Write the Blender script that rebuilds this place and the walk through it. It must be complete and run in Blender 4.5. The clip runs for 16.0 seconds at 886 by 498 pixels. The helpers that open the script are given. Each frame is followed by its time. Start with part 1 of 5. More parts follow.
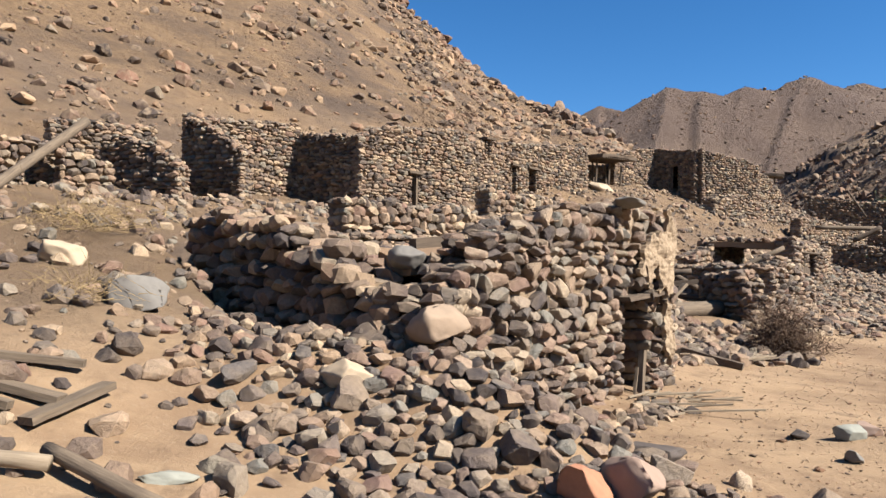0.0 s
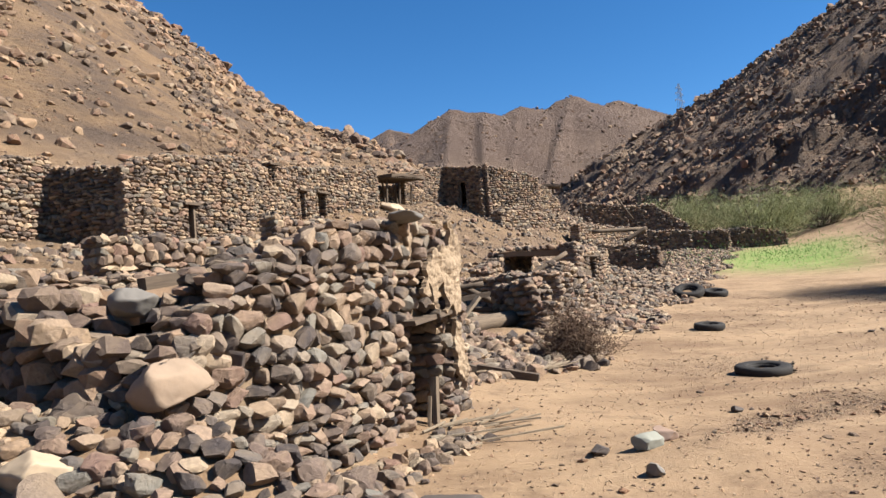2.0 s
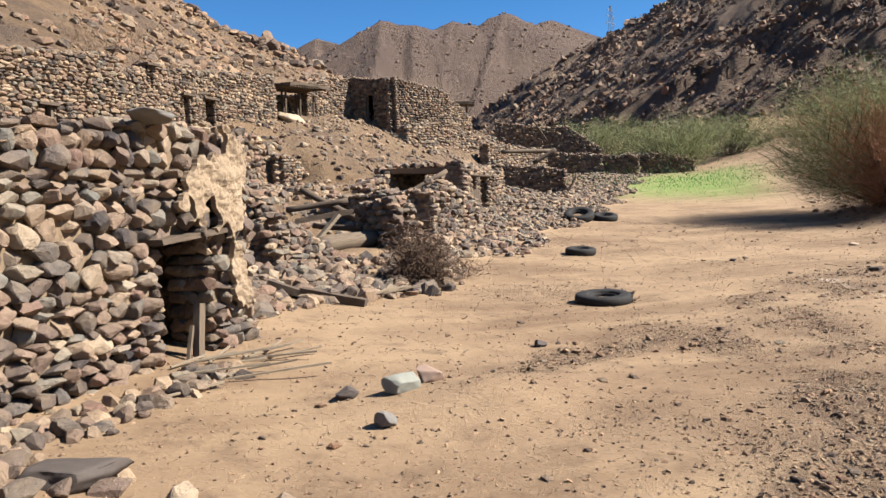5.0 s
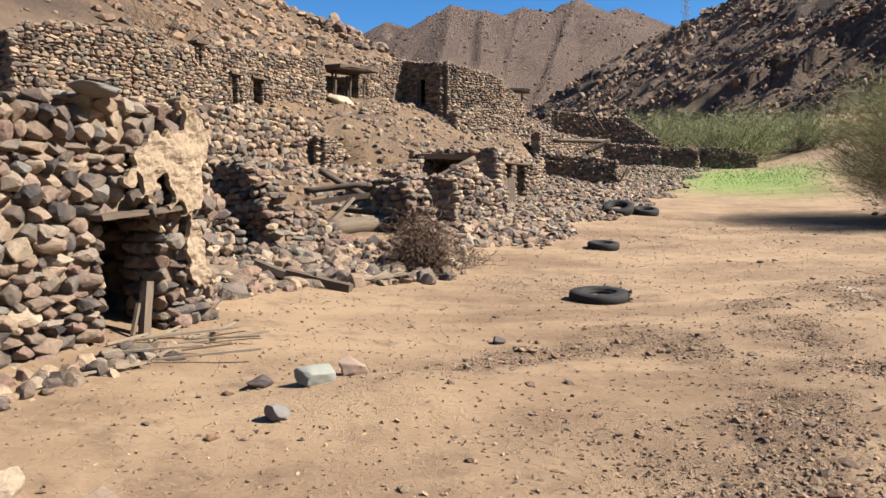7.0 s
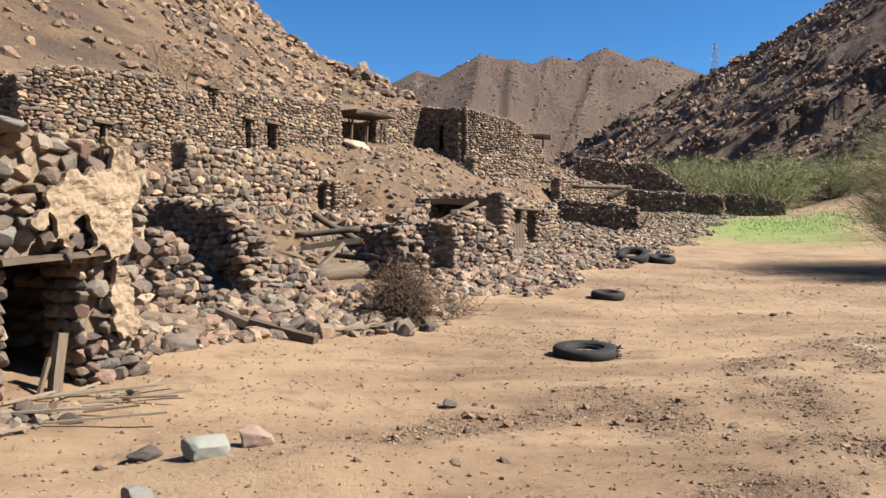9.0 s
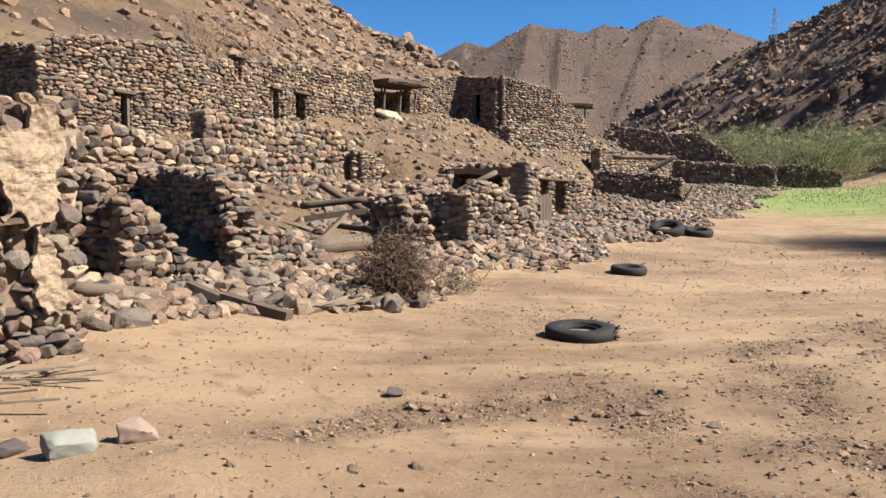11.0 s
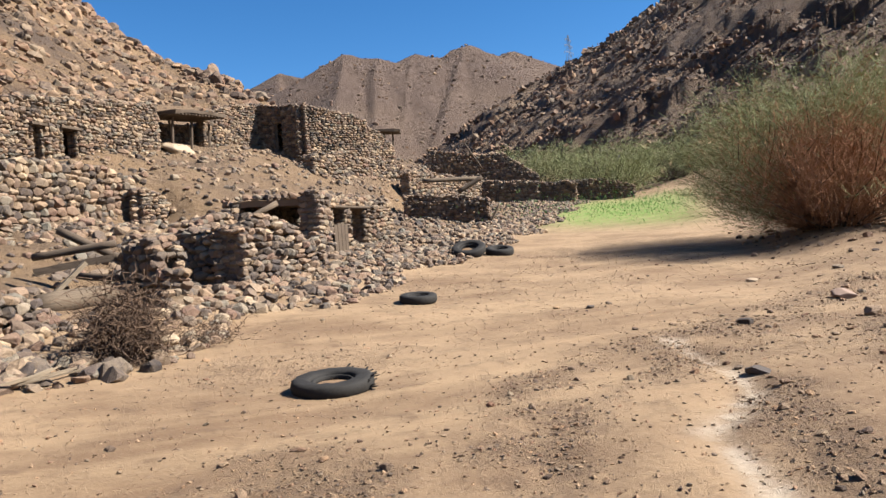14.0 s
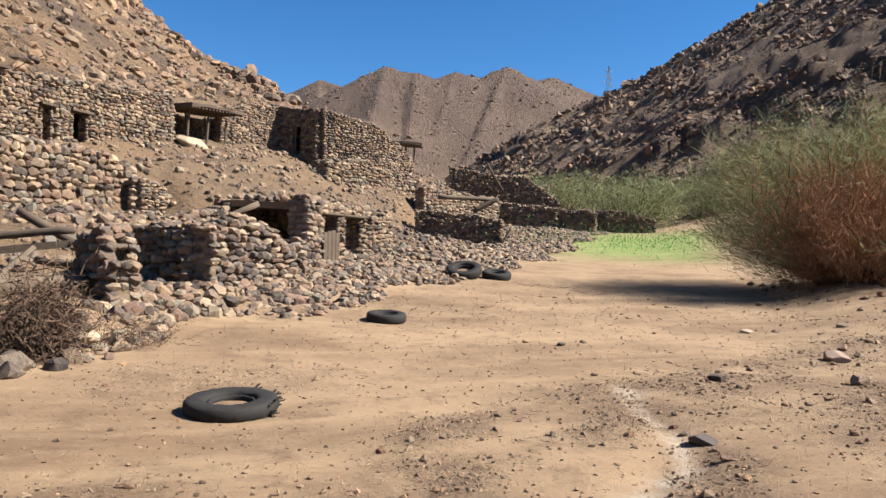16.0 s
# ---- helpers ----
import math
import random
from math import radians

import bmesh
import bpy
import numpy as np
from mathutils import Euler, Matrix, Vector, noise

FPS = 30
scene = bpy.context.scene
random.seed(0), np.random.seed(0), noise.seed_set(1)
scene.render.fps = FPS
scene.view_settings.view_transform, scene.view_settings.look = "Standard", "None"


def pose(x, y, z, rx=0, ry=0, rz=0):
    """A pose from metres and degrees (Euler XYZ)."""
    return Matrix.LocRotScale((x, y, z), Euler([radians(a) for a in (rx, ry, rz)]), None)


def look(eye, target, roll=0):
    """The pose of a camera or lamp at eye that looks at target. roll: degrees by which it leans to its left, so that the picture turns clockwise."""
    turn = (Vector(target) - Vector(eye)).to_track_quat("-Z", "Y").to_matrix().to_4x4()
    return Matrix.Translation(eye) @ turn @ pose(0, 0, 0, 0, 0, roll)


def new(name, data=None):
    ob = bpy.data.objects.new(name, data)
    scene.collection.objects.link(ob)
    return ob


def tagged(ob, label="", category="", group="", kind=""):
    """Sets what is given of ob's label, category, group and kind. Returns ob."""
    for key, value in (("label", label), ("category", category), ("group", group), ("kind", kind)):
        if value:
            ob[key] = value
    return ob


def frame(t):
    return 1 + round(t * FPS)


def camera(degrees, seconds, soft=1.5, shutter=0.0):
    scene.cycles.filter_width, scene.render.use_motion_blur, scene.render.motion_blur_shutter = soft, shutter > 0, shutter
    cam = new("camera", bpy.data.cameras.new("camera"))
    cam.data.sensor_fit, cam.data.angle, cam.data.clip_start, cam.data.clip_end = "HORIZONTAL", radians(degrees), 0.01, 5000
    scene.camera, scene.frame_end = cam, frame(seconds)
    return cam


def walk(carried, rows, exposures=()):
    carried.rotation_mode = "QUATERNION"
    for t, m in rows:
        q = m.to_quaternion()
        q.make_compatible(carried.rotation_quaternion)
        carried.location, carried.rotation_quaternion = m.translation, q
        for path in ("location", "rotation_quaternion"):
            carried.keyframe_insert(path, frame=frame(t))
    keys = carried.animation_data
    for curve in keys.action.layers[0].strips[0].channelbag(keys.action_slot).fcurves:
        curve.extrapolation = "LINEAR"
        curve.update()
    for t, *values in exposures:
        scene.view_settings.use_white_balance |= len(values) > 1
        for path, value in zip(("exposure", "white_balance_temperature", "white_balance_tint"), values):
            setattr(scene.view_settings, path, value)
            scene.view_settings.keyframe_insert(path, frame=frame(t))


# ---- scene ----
cam = camera(61.7, 16.0)
PATH = [
    (0, (0.193, 0.203, 1.574), (0.151, 2.201, 1.642), 1.0),
    (0.5, (0.278, 0.401, 1.536), (0.321, 2.399, 1.467), 0.1),
    (1, (0.281, 0.756, 1.559), (0.476, 2.745, 1.493), -1.1),
    (1.5, (0.373, 0.944, 1.606), (0.767, 2.905, 1.579), -4.8),
    (2, (0.634, 1.195, 1.610), (1.119, 3.131, 1.728), -4.6),
    (2.5, (0.874, 1.365, 1.589), (1.603, 3.226, 1.663), -4.8),
    (3, (1.131, 1.561, 1.556), (2.008, 3.358, 1.548), -7.1),
    (3.5, (1.475, 1.655, 1.522), (2.509, 3.364, 1.430), -7.5),
    (4, (1.775, 1.701, 1.512), (2.814, 3.401, 1.340), -6.0),
    (4.5, (2.079, 1.756, 1.520), (2.874, 3.585, 1.377), -3.7),
    (4.7, (2.187, 1.754, 1.518), (2.875, 3.629, 1.406), -3.4),
    (6.8, (3.321, 1.739, 1.491), (3.901, 3.641, 1.274), -1.6),
    (7, (3.429, 1.738, 1.489), (3.924, 3.670, 1.343), -0.7),
    (7.5, (3.674, 1.757, 1.486), (4.186, 3.688, 1.387), -1.5),
    (8, (3.914, 1.957, 1.498), (4.586, 3.839, 1.437), -1.7),
    (8.5, (4.090, 2.106, 1.495), (4.664, 4.021, 1.447), -1.9),
    (8.7, (4.187, 2.170, 1.490), (4.652, 4.115, 1.467), -1.2),
    (10.8, (5.206, 2.841, 1.436), (5.546, 4.810, 1.349), 1.3),
    (11, (5.303, 2.905, 1.431), (5.593, 4.882, 1.337), -0.2),
    (11.5, (5.429, 3.202, 1.423), (5.600, 5.193, 1.339), -3.6),
    (12, (5.627, 3.319, 1.417), (5.668, 5.319, 1.393), -5.2),
    (12.5, (5.931, 3.464, 1.439), (6.108, 5.456, 1.465), -3.6),
    (13, (6.171, 3.629, 1.440), (6.752, 5.543, 1.392), -3.7),
    (13.5, (6.402, 3.813, 1.453), (7.178, 5.655, 1.381), -4.7),
    (14, (6.608, 3.919, 1.440), (7.337, 5.781, 1.404), -4.4),
    (14.5, (6.946, 4.009, 1.457), (7.617, 5.894, 1.447), -1.1),
    (15, (7.192, 4.127, 1.437), (8.105, 5.905, 1.355), -0.3),
    (15.5, (7.442, 4.288, 1.438), (8.459, 6.008, 1.343), -0.2),
    (16, (7.760, 4.367, 1.428), (8.428, 6.252, 1.442), 0.9),
]
walk(cam, [(t, look(eye, target, roll)) for t, eye, target, roll in PATH])

# lighting: one low-haze desert sun from the open side of the valley, clear blue sky
SUN_EL, SUN_AZ = 42.0, 114.0
world = bpy.data.worlds.new("desert_sky")
scene.world = world
world.use_nodes = True
wn = world.node_tree
sky = wn.nodes.new("ShaderNodeTexSky")
sky.sky_type = "NISHITA"
sky.sun_disc = False
sky.sun_elevation, sky.sun_rotation = radians(SUN_EL), radians(SUN_AZ)
sky.altitude, sky.air_density, sky.dust_density, sky.ozone_density = 1800, 1.0, 0.0, 5.0
wn.nodes["Background"].inputs["Strength"].default_value = 0.056
hue = wn.nodes.new("ShaderNodeHueSaturation")
hue.inputs["Saturation"].default_value = 1.22
wn.links.new(sky.outputs[0], hue.inputs["Color"])
wn.links.new(hue.outputs[0], wn.nodes["Background"].inputs["Color"])
sun_data = bpy.data.lights.new("sun", "SUN")
sun_data.energy, sun_data.angle, sun_data.color = 5.0, radians(0.5), (1.0, 0.955, 0.89)
sun = new("sun", sun_data)
sun_way = Vector((math.sin(radians(SUN_AZ)) * math.cos(radians(SUN_EL)), math.cos(radians(SUN_AZ)) * math.cos(radians(SUN_EL)), math.sin(radians(SUN_EL))))
sun.matrix_world = look(sun_way * 300, (0, 0, 0))
scene.view_settings.exposure = 1.53


# ---- materials ----
def nodes_of(name):
    mat = bpy.data.materials.new(name)
    mat.use_nodes = True
    nt = mat.node_tree
    bsdf = nt.nodes["Principled BSDF"]
    bsdf.inputs["Roughness"].default_value = 0.9
    bsdf.inputs["Specular IOR Level"].default_value = 0.25
    return mat, nt, bsdf


def ramp(nt, fac, stops):
    r = nt.nodes.new("ShaderNodeValToRGB")
    el = r.color_ramp.elements
    while len(el) < len(stops):
        el.new(0.5)
    for e, (p, c) in zip(el, stops):
        e.position, e.color = p, (*c, 1)
    nt.links.new(fac, r.inputs[0])
    return r.outputs[0]


def noise_tex(nt, scale, detail=6, rough=0.6, vec=None, out="Fac"):
    n = nt.nodes.new("ShaderNodeTexNoise")
    n.inputs["Scale"].default_value, n.inputs["Detail"].default_value, n.inputs["Roughness"].default_value = scale, detail, rough
    if vec is not None:
        nt.links.new(vec, n.inputs["Vector"])
    return n.outputs[out]


def world_pos(nt):
    return nt.nodes.new("ShaderNodeNewGeometry").outputs["Position"]


def mix(nt, fac, a, b, mode="MIX"):
    m = nt.nodes.new("ShaderNodeMix")
    m.data_type, m.blend_type = "RGBA", mode
    for sock, v in ((m.inputs[0], fac), (m.inputs[6], a), (m.inputs[7], b)):
        if hasattr(v, "is_linked"):
            nt.links.new(v, sock)
        elif isinstance(v, tuple):
            sock.default_value = (*v, 1)
        else:
            sock.default_value = v
    return m.outputs[2]


def maths(nt, op, a, b=0.0):
    m = nt.nodes.new("ShaderNodeMath")
    m.operation = op
    for sock, v in zip(m.inputs, (a, b)):
        if hasattr(v, "is_linked"):
            nt.links.new(v, sock)
        else:
            sock.default_value = v
    return m.outputs[0]


def bump(nt, bsdf, height, strength=0.5, dist=0.02):
    b = nt.nodes.new("ShaderNodeBump")
    b.inputs["Strength"].default_value, b.inputs["Distance"].default_value = strength, dist
    nt.links.new(height, b.inputs["Height"])
    nt.links.new(b.outputs[0], bsdf.inputs["Normal"])


def paint(nt, bsdf, c):
    """Sun-baked desert tones: all pigments sit in the lower part of their range."""
    nt.links.new(mix(nt, 1.0, c, (0.55, 0.55, 0.55), "MULTIPLY"), bsdf.inputs["Base Color"])


STONE = [(0.0, (0.060, 0.052, 0.052)), (0.16, (0.150, 0.120, 0.110)), (0.30, (0.265, 0.185, 0.140)), (0.42, (0.150, 0.136, 0.128)),
         (0.56, (0.400, 0.290, 0.200)), (0.68, (0.270, 0.170, 0.135)), (0.80, (0.560, 0.435, 0.305)), (0.90, (0.230, 0.225, 0.200)), (1.0, (0.440, 0.330, 0.240))]


def stone_material(name, per_island, tint=(1, 1, 1), dust=0.35):
    """Mixed wadi stone: every stone takes a colour of its own, with grain, pale dust and dark varnish."""
    mat, nt, bsdf = nodes_of(name)
    pos = world_pos(nt)
    if per_island:
        rnd = nt.nodes.new("ShaderNodeNewGeometry").outputs["Random Per Island"]
    else:
        rnd = nt.nodes.new("ShaderNodeObjectInfo").outputs["Random"]
    base = ramp(nt, rnd, [(p, tuple(a * b for a, b in zip(c, tint))) for p, c in STONE])
    grain = noise_tex(nt, 28, 8, 0.7, pos)
    patch = noise_tex(nt, 5, 4, 0.6, pos)
    c = mix(nt, ramp(nt, grain, [(0.3, (0, 0, 0)), (0.72, (1, 1, 1))]), mix(nt, 1.0, base, (0.72, 0.70, 0.70), "MULTIPLY"), mix(nt, 1.0, base, (1.32, 1.28, 1.2), "MULTIPLY"))
    c = mix(nt, maths(nt, "MULTIPLY", ramp(nt, patch, [(0.42, (0, 0, 0)), (0.7, (1, 1, 1))]), dust), c, (0.40, 0.29, 0.185))
    paint(nt, bsdf, c)
    bump(nt, bsdf, grain, 0.75, 0.035)
    bsdf.inputs["Roughness"].default_value = 0.82
    return mat


def earth_material(name, c0, c1, c2, fine=22.0, coarse=0.6, relief=0.6, dist=0.03):
    mat, nt, bsdf = nodes_of(name)
    pos = world_pos(nt)
    f, g = noise_tex(nt, fine, 8, 0.72, pos), noise_tex(nt, coarse, 6, 0.6, pos)
    c = mix(nt, ramp(nt, g, [(0.35, (0, 0, 0)), (0.65, (1, 1, 1))]), c0, c1)
    c = mix(nt, ramp(nt, f, [(0.45, (0, 0, 0)), (0.72, (1, 1, 1))]), c, c2)
    paint(nt, bsdf, c)
    bump(nt, bsdf, f, relief, dist)
    return mat


def wood_material(name, dark, light):
    mat, nt, bsdf = nodes_of(name)
    tc = nt.nodes.new("ShaderNodeTexCoord").outputs["Object"]
    mp = nt.nodes.new("ShaderNodeMapping")
    mp.inputs["Scale"].default_value = (1.5, 22, 22)
    nt.links.new(tc, mp.inputs[0])
    g = noise_tex(nt, 2.5, 7, 0.65, mp.outputs[0])
    p = noise_tex(nt, 3, 4, 0.6, tc)
    c = mix(nt, ramp(nt, g, [(0.35, (0, 0, 0)), (0.68, (1, 1, 1))]), dark, light)
    c = mix(nt, maths(nt, "MULTIPLY", p, 0.5), c, (0.30, 0.23, 0.16))
    paint(nt, bsdf, c)
    bump(nt, bsdf, g, 0.7, 0.01)
    return mat


def plain_material(name, color, rough=0.85, grain=30.0, vary=0.35):
    mat, nt, bsdf = nodes_of(name)
    f = noise_tex(nt, grain, 6, 0.65, world_pos(nt))
    c = mix(nt, f, tuple(v * (1 - vary) for v in color), tuple(min(1, v * (1 + vary)) for v in color))
    paint(nt, bsdf, c)
    bump(nt, bsdf, f, 0.4, 0.01)
    bsdf.inputs["Roughness"].default_value = rough
    return mat


def ground_material():
    """Wadi floor and slopes: pale trodden sand, browner gravel, orange hill scree, dark desert-varnished rock on steep faces."""
    mat, nt, bsdf = nodes_of("desert_ground")
    geo = nt.nodes.new("ShaderNodeNewGeometry")
    pos = geo.outputs["Position"]
    at = nt.nodes.new("ShaderNodeAttribute")
    at.attribute_name = "zones"
    sep = nt.nodes.new("ShaderNodeSeparateColor")
    nt.links.new(at.outputs["Color"], sep.inputs[0])
    hill, rock, grass = sep.outputs[0], sep.outputs[1], sep.outputs[2]
    at2 = nt.nodes.new("ShaderNodeAttribute")
    at2.attribute_name = "crags"
    sep2 = at2.outputs["Fac"]
    at3 = nt.nodes.new("ShaderNodeAttribute")
    at3.attribute_name = "stony"
    stony = at3.outputs["Fac"]
    fine = noise_tex(nt, 30, 8, 0.75, pos)
    mid = noise_tex(nt, 2.2, 8, 0.7, pos)
    big = noise_tex(nt, 0.35, 6, 0.6, pos)
    huge = noise_tex(nt, 0.045, 9, 0.68, pos)
    sand = mix(nt, ramp(nt, big, [(0.38, (0, 0, 0)), (0.62, (1, 1, 1))]), (0.275, 0.172, 0.098), (0.460, 0.310, 0.182))
    lane = nt.nodes.new("ShaderNodeMapping")
    lane.inputs["Rotation"].default_value, lane.inputs["Scale"].default_value = (0, 0, radians(-51)), (0.16, 1.1, 1)
    nt.links.new(pos, lane.inputs[0])
    sand = mix(nt, maths(nt, "MULTIPLY", ramp(nt, noise_tex(nt, 1.0, 6, 0.65, lane.outputs[0]), [(0.46, (0, 0, 0)), (0.64, (1, 1, 1))]), 0.75), sand, (0.520, 0.358, 0.208))
    sand = mix(nt, ramp(nt, mid, [(0.52, (0, 0, 0)), (0.72, (1, 1, 1))]), sand, (0.215, 0.135, 0.080))
    sand = mix(nt, ramp(nt, fine, [(0.56, (0, 0, 0)), (0.74, (1, 1, 1))]), sand, (0.46, 0.345, 0.230))
    sand = mix(nt, maths(nt, "MULTIPLY", stony, ramp(nt, noise_tex(nt, 7, 8, 0.8, pos), [(0.40, (0, 0, 0)), (0.58, (1, 1, 1))])), sand, (0.225, 0.145, 0.092))
    scree = mix(nt, ramp(nt, mid, [(0.35, (0, 0, 0)), (0.7, (1, 1, 1))]), (0.250, 0.156, 0.086), (0.430, 0.280, 0.152))
    scree = mix(nt, ramp(nt, fine, [(0.55, (0, 0, 0)), (0.75, (1, 1, 1))]), scree, (0.17, 0.12, 0.085))
    scree = mix(nt, ramp(nt, noise_tex(nt, 0.09, 8, 0.7, pos), [(0.42, (0, 0, 0)), (0.60, (1, 1, 1))]), scree, (0.150, 0.104, 0.074))
    dark = mix(nt, ramp(nt, huge, [(0.38, (0, 0, 0)), (0.66, (1, 1, 1))]), (0.260, 0.170, 0.116), (0.470, 0.310, 0.190))
    dark = mix(nt, ramp(nt, noise_tex(nt, 0.4, 9, 0.75, pos), [(0.48, (0, 0, 0)), (0.72, (1, 1, 1))]), dark, (0.44, 0.335, 0.215))
    dark = mix(nt, ramp(nt, noise_tex(nt, 1.3, 8, 0.8, pos), [(0.45, (0, 0, 0)), (0.62, (1, 1, 1))]), dark, (0.205, 0.150, 0.115))
    dark = mix(nt, sep2, dark, (0.172, 0.116, 0.086))
    sand = mix(nt, maths(nt, "MULTIPLY", at.outputs["Alpha"], ramp(nt, mid, [(0.35, (0, 0, 0)), (0.55, (1, 1, 1))])), sand, (0.62, 0.50, 0.37))
    c = mix(nt, hill, sand, scree)
    c = mix(nt, rock, c, dark)
    gr = maths(nt, "MULTIPLY", grass, ramp(nt, noise_tex(nt, 5, 6, 0.7, pos), [(0.35, (0, 0, 0)), (0.6, (1, 1, 1))]))
    c = mix(nt, gr, c, (0.19, 0.40, 0.06))
    paint(nt, bsdf, c)
    hsum = maths(nt, "ADD", fine, maths(nt, "MULTIPLY", mid, 3.0))
    crags = noise_tex(nt, 0.5, 10, 0.8, pos)
    b1, b2 = nt.nodes.new("ShaderNodeBump"), nt.nodes.new("ShaderNodeBump")
    b1.inputs["Distance"].default_value = 0.04
    nt.links.new(maths(nt, "ADD", maths(nt, "MULTIPLY", maths(nt, "MAXIMUM", stony, hill), 0.5), 0.5), b1.inputs["Strength"])
    b2.inputs["Distance"].default_value = 2.2
    nt.links.new(hsum, b1.inputs["Height"])
    nt.links.new(crags, b2.inputs["Height"])
    nt.links.new(rock, b2.inputs["Strength"])
    nt.links.new(b1.outputs[0], b2.inputs["Normal"])
    b3 = nt.nodes.new("ShaderNodeBump")
    b3.inputs["Distance"].default_value = 0.5
    nt.links.new(noise_tex(nt, 1.6, 9, 0.75, pos), b3.inputs["Height"])
    nt.links.new(maths(nt, "MULTIPLY", hill, 0.85), b3.inputs["Strength"])
    nt.links.new(b2.outputs[0], b3.inputs["Normal"])
    nt.links.new(b3.outputs[0], bsdf.inputs["Normal"])
    bsdf.inputs["Roughness"].default_value = 0.95
    return mat


M_GROUND = ground_material()
M_STONE = stone_material("wall_stone", True, (1.04, 1.0, 0.94), 0.45)
M_PIECE = stone_material("field_stone", False, dust=0.5)
M_CORE = earth_material("mud_core", (0.30, 0.210, 0.130), (0.38, 0.270, 0.170), (0.20, 0.14, 0.09))
M_PLASTER = earth_material("mud_plaster", (0.40, 0.29, 0.185), (0.52, 0.39, 0.255), (0.30, 0.21, 0.135), 14, 2.5)
M_EARTH = earth_material("roof_earth", (0.33, 0.205, 0.115), (0.40, 0.26, 0.15), (0.25, 0.16, 0.10))
M_WOOD = wood_material("weathered_wood", (0.10, 0.070, 0.048), (0.27, 0.20, 0.135))
M_WOOD_DARK = wood_material("dark_wood", (0.050, 0.034, 0.026), (0.14, 0.095, 0.065))
M_WOOD_PALE = wood_material("bleached_wood", (0.28, 0.21, 0.14), (0.48, 0.38, 0.26))
M_SCREE = stone_material("scree_stone", True, (1.0, 0.86, 0.74), 0.75)
M_CRAG = stone_material("varnished_rock", True, (0.85, 0.72, 0.64), 0.4)
M_GRAVEL = stone_material("track_gravel", True, (1.35, 1.15, 0.95), 0.8)
M_CLOD = stone_material("earth_clods", True, (1.0, 0.84, 0.68), 0.75)
M_RUBBER = plain_material("old_rubber", (0.036, 0.032, 0.028), 0.8, 40, 0.5)
M_RUST = plain_material("rusted_steel", (0.16, 0.095, 0.06), 0.75, 12, 0.5)
M_STEEL = plain_material("galvanised_steel", (0.32, 0.32, 0.33), 0.5, 4, 0.2)
M_WHITE = plain_material("white_block", (0.72, 0.70, 0.66), 0.85, 20, 0.12)
M_TWIG = plain_material("dry_twigs", (0.18, 0.115, 0.075), 0.9, 3, 0.4)
M_TWIG_RED = plain_material("rust_twigs", (0.52, 0.26, 0.13), 0.9, 2, 0.4)
M_BARK = plain_material("grey_bark", (0.12, 0.09, 0.065), 0.9, 10, 0.4)
M_LEAF = plain_material("broom_green", (0.36, 0.39, 0.17), 0.8, 1.2, 0.35)
M_GRASS = plain_material("young_grass", (0.12, 0.27, 0.05), 0.8, 1.5, 0.35)
M_STRAW = plain_material("dry_grass", (0.42, 0.29, 0.14), 0.9, 3, 0.35)


# ---- terrain ----
U, N = (0.629, 0.777), (-0.777, 0.629)


def place(s, d):
    """World x, y of a spot s metres along the foot of the ruins and d metres up the bank from it."""
    return 3 + U[0] * s + N[0] * d, 10 + U[1] * s + N[1] * d


def hashed(ix, iy, seed):
    h = (ix.astype(np.int64) * 374761393 + iy.astype(np.int64) * 668265263 + seed * 1442695041) & 0x7FFFFFFF
    h = ((h ^ (h >> 13)) * 1274126177) & 0x7FFFFFFF
    return ((h ^ (h >> 16)) & 0xFFFF) / 65535.0


def vnoise(x, y, seed=0):
    ix, iy = np.floor(x), np.floor(y)
    fx, fy = x - ix, y - iy
    fx, fy = fx * fx * (3 - 2 * fx), fy * fy * (3 - 2 * fy)
    a, b = hashed(ix, iy, seed), hashed(ix + 1, iy, seed)
    c, d = hashed(ix, iy + 1, seed), hashed(ix + 1, iy + 1, seed)
    return (a + (b - a) * fx) * (1 - fy) + (c + (d - c) * fx) * fy - 0.5


def fbm(x, y, size, octaves=5, seed=0, gain=0.5):
    t, amp = 0.0, 1.0
    for k in range(octaves):
        t = t + amp * vnoise(x / size * 2 ** k + 17.3 * k, y / size * 2 ** k - 9.1 * k, seed + k)
        amp *= gain
    return t


def ridged(x, y, size, octaves=5, seed=0):
    t, amp = 0.0, 1.0
    for k in range(octaves):
        t = t + amp * (1 - np.abs(4 * vnoise(x / size * 2 ** k + 5.7 * k, y / size * 2 ** k + 3.3 * k, seed + k)))
        amp *= 0.5
    return t - 0.9


def sstep(a, b, v):
    t = np.clip((v - a) / (b - a), 0, 1)
    return t * t * (3 - 2 * t)


def polar(az, r):
    return 4 + r * math.sin(radians(az)), 2 + r * math.cos(radians(az))


def ridge(x, y, a, b, slope):
    """A crest that runs from a to b (x, y, z), falling away on both sides."""
    ax, ay, az = a
    bx, by, bz = b
    L = (bx - ax) ** 2 + (by - ay) ** 2
    t = np.clip(((x - ax) * (bx - ax) + (y - ay) * (by - ay)) / L, 0, 1)
    return az + (bz - az) * t - slope * np.hypot(x - ax - t * (bx - ax), y - ay - t * (by - ay))


def crest(az, el, r):
    x, y = polar(az, r)
    return x, y, 1.5 + r * math.tan(radians(el))


